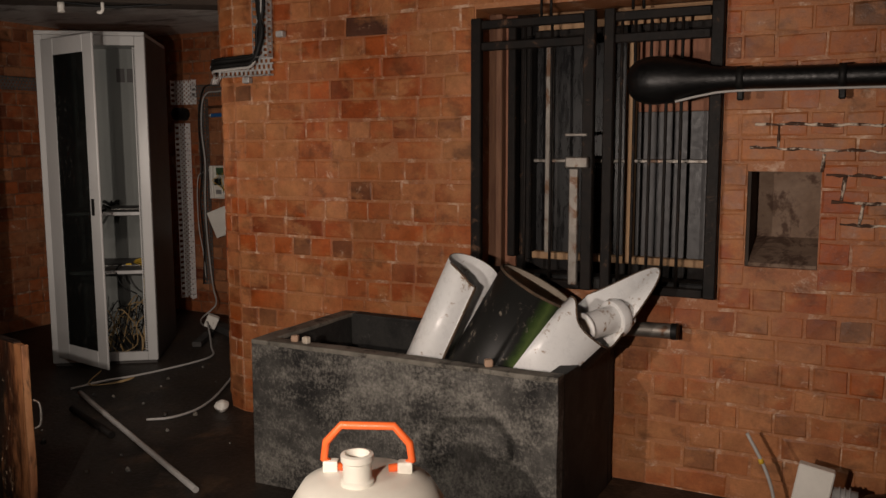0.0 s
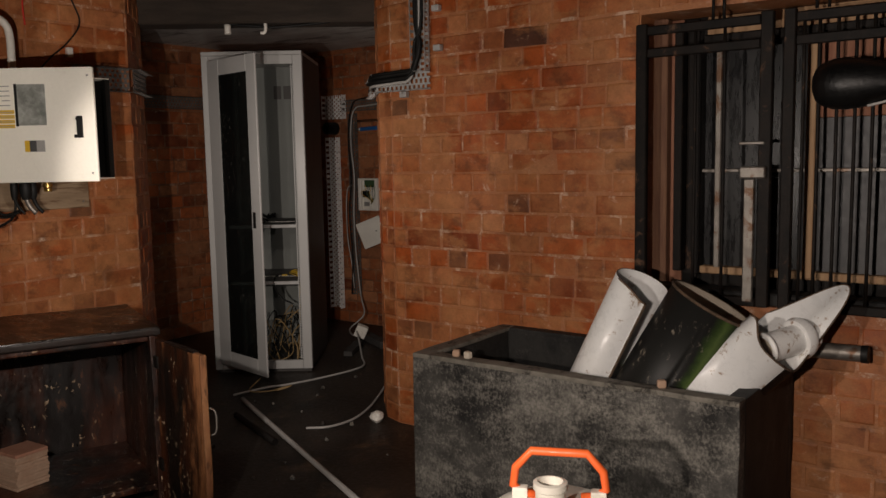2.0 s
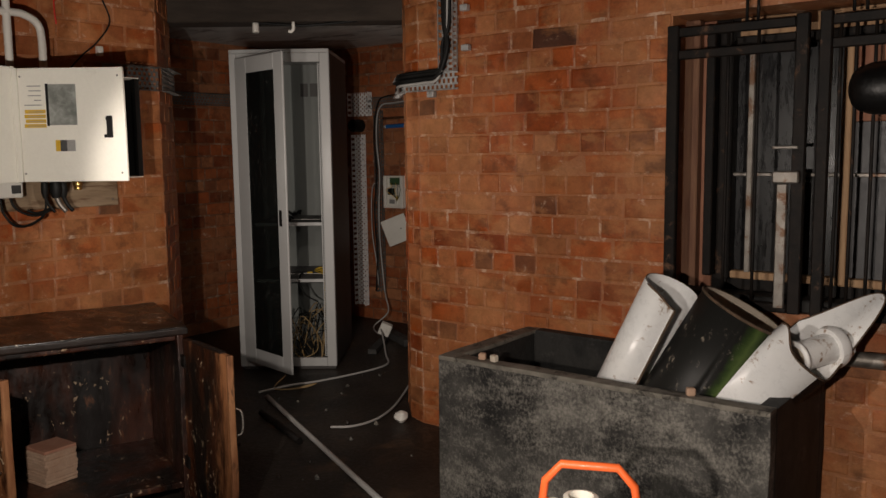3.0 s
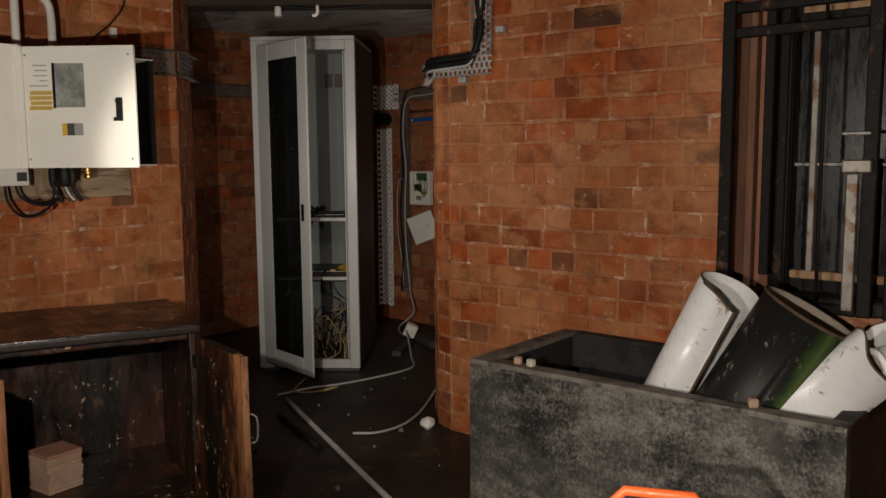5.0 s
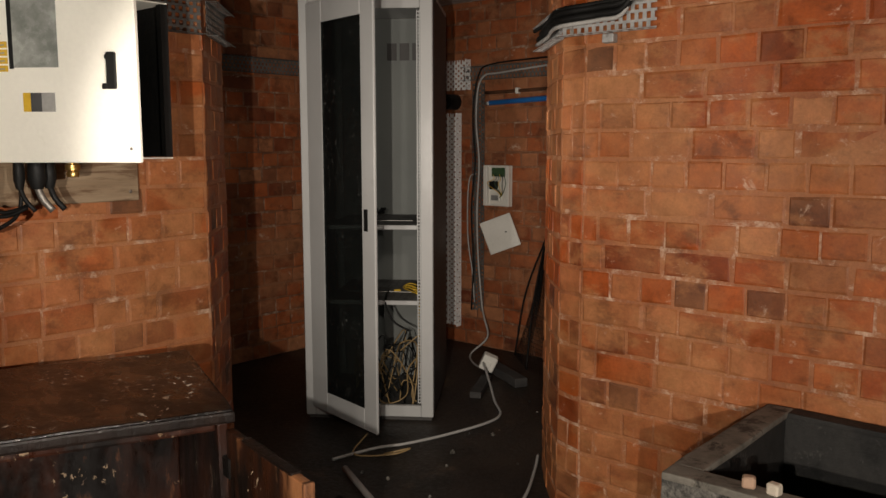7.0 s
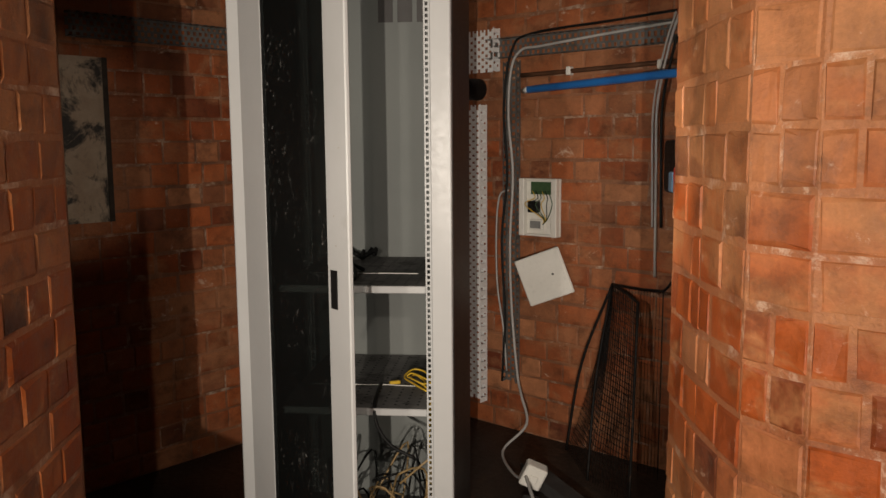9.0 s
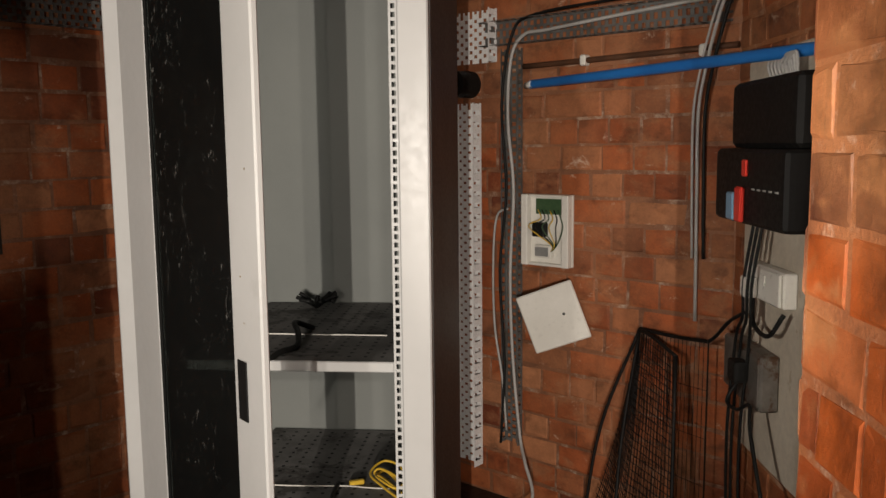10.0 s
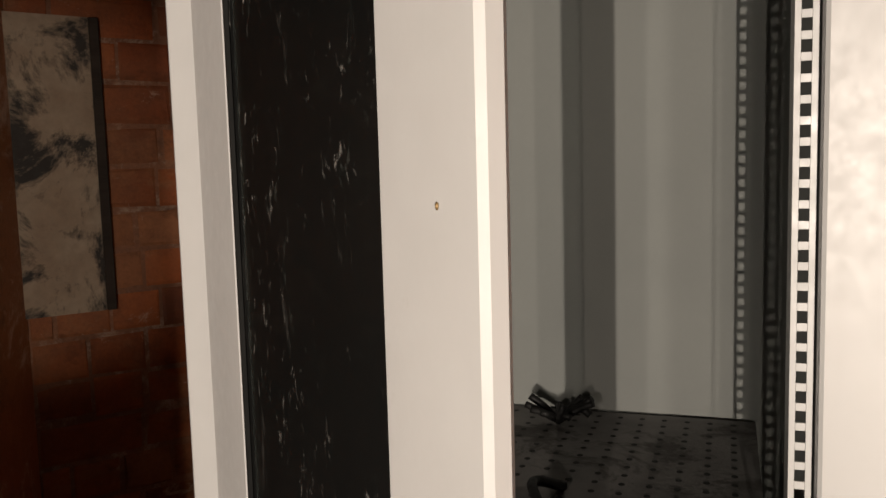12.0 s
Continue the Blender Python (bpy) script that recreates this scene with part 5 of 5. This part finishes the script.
for i in range(5):
    part("print_line", box(0.27 + 0.035 * i, 0.286 + 0.035 * i, -0.1525, -0.1508, 0.085, 0.089), LINE_GREY, ctl)
for k in range(7):
    cable([tuple(on_side(0.42 + 0.02 * k, 1.505) @ Vector((0, -0.04, 0))), tuple(on_side(0.41 + 0.022 * k, 1.55) @ Vector((0, -0.05, 0))), tuple(on_side(0.46 + 0.02 * k, 1.565) @ Vector((0, -0.05, 0))), tuple(on_side(0.51 + 0.01 * k, 1.51) @ Vector((0, -0.04, 0)))], 0.004, CABLE_GREY, "white flex looped over the control unit", "looped flex")
sock = thing("double_socket", on_side(0.285, 0.950), "white double switched socket on the cream board", "socket")
part("back_box", box(0.0, 0.24, -0.035, 0.0, 0.0, 0.09, 0.004), WHITE_PLASTIC, sock)
part("face_plate", box(0.003, 0.237, -0.046, -0.0355, 0.003, 0.087, 0.004), WHITE_PLASTIC, sock)
for x in (0.05, 0.13):
    part("rocker", box(x, x + 0.02, -0.050, -0.0465, 0.045, 0.072, 0.002), WHITE_PLASTIC, sock)
plug = thing("plug", on_side(0.335, 0.955, -0.0715), "white plug in the double socket", "plug")
part("body", box(0, 0.05, -0.03, 0, 0, 0.055, 0.008, segments=2), WHITE_PLASTIC, plug)
sock = thing("metal_socket", on_side(0.145, 0.66), "grey metal socket box with a black plug", "socket")
part("back_box", box(0.0, 0.29, -0.05, 0.0, 0.0, 0.15, 0.006), OLD_STEEL, sock)
part("face_plate", box(0.12, 0.288, -0.056, -0.0505, 0.004, 0.146, 0.004), OLD_STEEL, sock)
plug = thing("plug", on_side(0.31, 0.72, -0.0805), "black plug with its flex in the metal socket", "plug")
part("body", box(0, 0.06, -0.04, 0, 0, 0.06, 0.012, segments=2), BLACK, plug)
part("flex", sweep([(0.03, -0.02, 0), (0.04, -0.05, -0.05), (0.09, -0.04, -0.06), (0.15, -0.03, -0.03), (0.22, -0.05, -0.08), (0.34, -0.06, -0.22)], 0.005, 8, 5), BLACK, plug)
for k, (x0, x1) in enumerate(((0.36, 0.30), (0.39, 0.34), (0.42, 0.40))):
    cable([tuple(on_side(x0 + 0.02, 1.16) @ Vector((0, -0.06, 0))), tuple(on_side(x0, 1.0) @ Vector((0, -0.075, 0))), tuple(on_side(x0 - 0.015, 0.90) @ Vector((0, -0.07, 0))), tuple(on_side(x1 - 0.03, 0.82) @ Vector((0, -0.06, 0))), tuple(on_side(x1 - 0.05, 0.55) @ Vector((0, -0.07, 0))), tuple(on_side(x1 - 0.04, 0.2) @ Vector((0, -0.07, 0))), tuple(on_side(x1 - 0.04, 0.01) @ Vector((0, -0.09, 0)))], 0.0045, BLACK, "black cable hanging from the control unit", "hanging cables")
cable([tuple(on_side(0.30, 0.90) @ Vector((0, -0.05, 0))), tuple(on_side(0.22, 0.86) @ Vector((0, -0.06, 0))), tuple(on_side(0.12, 0.80) @ Vector((0, -0.06, 0))), (-3.60, 4.985, 0.785), tuple(TAIL)], 0.0055, BLACK, "black cable drooping to the wire guard")
cable([tuple(on_side(0.36, 0.95) @ Vector((0, -0.05, 0))), tuple(on_side(0.40, 0.89) @ Vector((0, -0.06, 0))), tuple(on_side(0.50, 0.88) @ Vector((0, -0.06, 0))), tuple(on_side(0.54, 0.94) @ Vector((0, -0.04, 0)))], 0.006, BLACK, "black cable looped below the double socket")

guard = thing("wire_guard", pose(0, 0, 0), "bent dark wire-mesh guard leaning in the alcove corner", "wire guard")
P = {k: Vector(v) for k, v in dict(top=(-3.90, 5.09, 0.752), left=(-4.08, 5.03, 0.01), mid=(-3.83, 4.80, 0.01), fold=(-3.71, 4.96, 0.715), foot=(-3.60, 4.72, 0.01)).items()}


def mesh_panel(a, b, c, d, n, k, bow, wire=0.0014):
    """Crossing wires between the edge a-b and the edge d-c, bowed outwards."""
    bm = bmesh.new()
    out = (b - a).cross(d - a).normalized() * bow

    def at(u, v):
        q = a.lerp(b, u).lerp(d.lerp(c, u), v)
        return q + out * math.sin(math.pi * u)
    for i in range(1, n):
        sweep([at(j / 6, i / n) for j in range(7)], wire, 4, 1, False, bm)
    for j in range(1, k):
        sweep([at(j / k, i / 4) for i in range(5)], wire, 4, 1, False, bm)
    return bm


part("frame_wire", sweep([P["left"], P["left"].lerp(P["top"], 0.5) + Vector((-0.035, 0, 0.02)), P["top"]], 0.006, 8, 6), IRON, guard)
part("frame_wire", sweep([P["top"], P["top"].lerp(P["mid"], 0.5) + Vector((-0.02, 0, 0.0)), P["mid"]], 0.006, 8, 6), IRON, guard)
part("frame_wire", sweep([P["top"], P["top"].lerp(P["fold"], 0.5) + Vector((0, 0, 0.005)), P["fold"]], 0.006, 8, 4), IRON, guard)
part("frame_wire", sweep([P["fold"], P["fold"].lerp(P["foot"], 0.5), P["foot"]], 0.006, 8, 4), IRON, guard)
part("mesh", mesh_panel(P["left"], P["top"], P["top"] + Vector((0.004, -0.004, 0)), P["mid"], 15, 34, 0.02), IRON, guard)
part("mesh", mesh_panel(P["mid"], P["top"], P["fold"], P["foot"], 15, 34, 0.01), IRON, guard)

part("frame_wire", sweep([P["top"], P["top"].lerp(TAIL, 0.5) - Vector((0, 0, 0.004)), TAIL], 0.006, 8, 5), IRON, guard)
part("frame_wire", sweep([TAIL, (-3.622, 4.99, 0.4), (-3.62, 4.98, 0.01)], 0.0025, 8, 4), IRON, guard)
part("mesh", mesh_panel(Vector((-3.93, 5.095, 0.01)), P["top"], TAIL, Vector((-3.62, 4.98, 0.01)), 17, 5, 0.0, 0.0009), IRON, guard)

# ------------------------------------------------------------------ things on the floor
rod = thing("white_rod", pose(0, 0, 0), "long thin white rod lying on the dark floor", "rod")
part("rod", sweep([(-3.50, 3.08, 0.016), (-2.9, 2.80, 0.014), (-2.02, 2.39, 0.013)], 0.0125, 10, 3), CABLE_GREY, rod)
bar = thing("rusty_bar", pose(0, 0, 0), "short rusty bar lying on the floor", "bar")
part("bar", sweep([(-3.29, 2.86, 0.02), (-2.80, 2.675, 0.018)], 0.017, 8, 1, False), IRON, bar)
cable([(-2.84, 2.92, 0.012), (-2.76, 3.0, 0.011), (-2.74, 3.15, 0.011), (-2.80, 3.35, 0.012), (-2.93, 3.60, 0.012), (-3.0, 3.72, 0.012)], 0.0065, CABLE_GREY, "pale cable curving across the floor")
cable([(-3.93, 4.52, 0.10), (-3.76, 4.36, 0.05), (-3.60, 4.20, 0.012), (-3.45, 4.05, 0.011), (-3.42, 3.90, 0.011), (-3.46, 3.65, 0.011), (-3.52, 3.45, 0.011), (-3.58, 3.33, 0.011), (-3.62, 3.12, 0.011)], 0.0065, CABLE_GREY, "pale flex trailing from a plug over the floor")
cable([(-3.50, 3.30, 0.012), (-3.42, 3.38, 0.035), (-3.46, 3.30, 0.02), (-3.60, 3.22, 0.012), (-3.66, 3.36, 0.05)], 0.004, CABLE_BEIGE, "loose pale wire on the floor")
plug = thing("extension_socket", pose(-3.93, 4.54, 0.050, 10, 24, 40), "white plastic extension socket lying on the floor", "socket")
part("body", box(-0.042, 0.042, -0.028, 0.028, 0.0, 0.092, 0.014, segments=3), WHITE_PLASTIC, plug)
part("rocker", box(-0.015, 0.015, -0.036, -0.0325, 0.03, 0.06, 0.002), WHITE_PLASTIC, plug)
for x, y, a, size in ((-3.86, 4.62, -28, (0.46, 0.075, 0.05)), (-3.80, 4.34, -62, (0.34, 0.06, 0.035))):
    off = part("timber_offcut", moved(rough_slab(-size[0] / 2, size[0] / 2, -size[1] / 2, size[1] / 2, 0.0, size[2], 5, 0.003), pose(x, y, 0.002, 0, 0, a)), GREY_WOOD)
    tagged(off, "dark grey timber offcut lying on the alcove floor", "timber", "offcuts on the floor")
lump = bmesh.new()
bmesh.ops.create_icosphere(lump, subdivisions=3, radius=0.034)
for v in lump.verts:
    v.co += 0.010 * noise.noise_vector(v.co * 40)
    v.co.z *= 0.85
lump = part("plaster_lump", moved(lump, pose(-2.63, 3.215, 0.027)), WHITE_PLASTIC, smooth=True)
tagged(lump, "white lump of plaster at the foot of the pier", "rubble")
for i in range(24):
    r = rng.uniform(0.005, 0.016)
    bm = bmesh.new()
    bmesh.ops.create_icosphere(bm, subdivisions=1, radius=r)
    for v in bm.verts:
        v.co = v.co + 0.35 * r * noise.noise_vector(v.co * 90 + Vector((i, 0, 0)))
    x, y = rng.choice(((rng.uniform(-3.4, -2.2), rng.uniform(2.3, 3.2)), (rng.uniform(-3.5, -3.0), rng.uniform(3.0, 4.6))))
    bit = part("rubble_bit", moved(bm, pose(x, y, r * 0.55)), (RIM, FLOOR, TUB)[i % 3])
    tagged(bit, "small bit of rubble on the dirty floor", "rubble", "rubble on the floor")
# fittings under the lintel
ob = thing("conduit_stub", pose(-3.53, 3.12, 2.07), "short white conduit stub hanging under the beam", "conduit")
part("tube", sweep([(0, 0, 0.0), (0, 0, -0.03), (0.002, 0, -0.05)], 0.018, 12, 2), WHITE_PLASTIC, ob)
ob = part("hook", sweep([(-3.37, 3.245, 2.075), (-3.37, 3.245, 2.04), (-3.38, 3.24, 2.025), (-3.395, 3.235, 2.027)], 0.009, 10, 4), WHITE_PLASTIC)
tagged(ob, "white plastic hook under the beam", "hook")
cable([(-3.55, 3.12, 2.075), (-3.42, 3.215, 2.062), (-3.33, 3.28, 2.055), (-3.2, 3.38, 2.066), (-3.1, 3.46, 2.08)], 0.008, BLACK, "black cable sagging under the beam")

# stained notice on the alcove wall
sheet = thing("stained_notice", pose(-5.243, 3.25, 1.05), "mould-stained paper notice in a thin dark frame on the brick wall", "notice")
NOTICE = surface("mouldy_paper", (0.46, 0.36, 0.26), (0.36, 0.26, 0.18), 0.85, scale=9, fine=60, relief=0.2, stain=(0.045, 0.04, 0.035), stain_scale=5.5, stain_at=(0.47, 0.56))
part("paper", box(0.0, 0.006, 0.16, 0.355, 0.0, 0.62), NOTICE, sheet)
part("edge", box(0.0, 0.012, 0.3555, 0.375, 0.0, 0.62, 0.002), DARK_BEAM, sheet)

# ------------------------------------------------------------------ brickwork, last
VARIANTS = {}


def brick_mesh(kind, material):
    """A brick face with worn, chamfered edges: unit wide and high, its back sunk in the mortar."""
    key = (kind, material.name)
    if key not in VARIANTS:
        r = random.Random(kind * 31 + len(material.name))
        bm = bmesh.new()
        back = [bm.verts.new((x, 0.012, z)) for x, z in ((0, 0), (1, 0), (1, 1), (0, 1))]
        mid = [bm.verts.new((x + r.uniform(-0.012, 0.012), 0.0004, z + r.uniform(-0.03, 0.03))) for x, z in ((0, 0), (1, 0), (1, 1), (0, 1))]
        inner = []
        for x, z in ((0, 0), (0.5, 0), (1, 0), (1, 1), (0.5, 1), (0, 1)):
            ix = abs(x - r.uniform(0.015, 0.06)) if x != 0.5 else 0.5 + r.uniform(-0.2, 0.2)
            iz = abs(z - r.uniform(0.05, 0.14))
            inner.append(bm.verts.new((ix, -0.0028 + r.uniform(-0.0014, 0.0012), iz)))
        for i in range(4):
            j = (i + 1) % 4
            bm.faces.new((back[i], back[j], mid[j], mid[i]))
        bm.faces.new((mid[0], mid[1], inner[2], inner[1], inner[0]))
        bm.faces.new((mid[1], mid[2], inner[3], inner[2]))
        bm.faces.new((mid[2], mid[3], inner[5], inner[4], inner[3]))
        bm.faces.new((mid[3], mid[0], inner[0], inner[5]))
        bm.faces.new((inner[0], inner[1], inner[4], inner[5]))
        bm.faces.new((inner[1], inner[2], inner[3], inner[4]))
        me = bpy.data.meshes.new("brick")
        bm.normal_update()
        bm.to_mesh(me)
        bm.free()
        me.materials.append(material)
        VARIANTS[key] = me
    return VARIANTS[key]


def lay_bricks(owner, p0, p1, material, holes=(), near=None, top=CEILING, seed=1, limit=300, start=0.0):
    """Courses of headers and stretchers on the wall from p0 to p1; those inside near (x0, x1, z0, z1) are pieces of their own, the rest one mesh."""
    m, length = along(p0, p1)
    r = random.Random(seed)
    rest = bmesh.new()
    made = 0
    course = 0
    z = 0.0
    while z < top - 0.03:
        h = min(COURSE, top - z) - 0.009
        gaps = [(0.0, length)]
        for x0, x1, z0, z1 in holes:
            if z + h > z0 + 0.004 and z < z1 - 0.004:
                gaps = [g for a, b in gaps for g in ((a, min(b, x0)), (max(a, x1), b)) if g[1] - g[0] > 0.02]
        for a, b in gaps:
            x = a
            first = True
            while x < b - 0.012:
                w = (0.115 if course % 2 or r.random() < 0.34 else r.choice((0.160, 0.205, 0.228))) + r.uniform(-0.010, 0.010)
                if first and course % 4 > 1:
                    w *= 0.5
                first = False
                if b - (x + w) < 0.05:
                    w = b - x
                wide = w - r.uniform(0.005, 0.010)
                lift = r.uniform(-0.0016, 0.0020)
                place = m @ pose(x + 0.003, lift, z + 0.004 + r.uniform(-0.0015, 0.0015), 0, r.uniform(-0.5, 0.5), 0) @ Matrix.Diagonal((wide, 1, h, 1))
                me = brick_mesh(r.randrange(12), material)
                own = near and near[0] <= x + w / 2 <= near[1] and near[2] <= z + h / 2 <= near[3] and made < limit
                if own:
                    ob = new("brick", me)
                    ob.parent = owner
                    ob.matrix_local = place
                    made += 1
                else:
                    base = [rest.verts.new(place @ v.co) for v in me.vertices]
                    for p in me.polygons:
                        rest.faces.new([base[i] for i in p.vertices])
                x += w
        z += COURSE
        course += 1
    if rest.verts:
        part("brickwork", rest, material, owner, "rest of the brick courses", kind="stuff")
    else:
        rest.free()


shift = NOSE[0][0]
lay_bricks(wall_a, NOSE[0], A1, BRICK, [(-1.24 - shift, -0.25 - shift, 0.76, 1.885), (-0.158 - shift, 0.085 - shift, 0.89, 1.236)], (0.0, 2.75, 0.0, 2.1), seed=3)
for k in range(3):
    lay_bricks(pier_e, NOSE[3 - k], NOSE[2 - k], BRICK, near=(0, 1, 0, 2.2), seed=21 + k, limit=90)
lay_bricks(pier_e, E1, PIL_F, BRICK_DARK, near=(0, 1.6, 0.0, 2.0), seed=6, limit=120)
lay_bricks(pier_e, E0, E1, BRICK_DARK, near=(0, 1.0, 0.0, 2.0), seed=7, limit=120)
lay_bricks(wall_b, (PIER_C[0], -2.6), PIER_C, BRICK, near=(3.6, 5.2, 0.4, 2.2), seed=8)
lay_bricks(pier_w, PIER_C, PIER_F, BRICK, near=(0, 1, 0, 2.3), seed=9)
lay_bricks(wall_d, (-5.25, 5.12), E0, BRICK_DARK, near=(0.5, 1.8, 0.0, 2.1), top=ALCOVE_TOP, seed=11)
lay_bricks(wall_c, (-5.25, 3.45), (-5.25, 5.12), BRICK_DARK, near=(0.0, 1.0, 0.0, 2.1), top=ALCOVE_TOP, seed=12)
lay_bricks(wall_s, (3.2, -2.6), (-3.64, -2.6), BRICK_UNSEEN, seed=14)
lay_bricks(wall_e, (3.2, 3.27), (3.2, -2.6), BRICK_UNSEEN, seed=15)
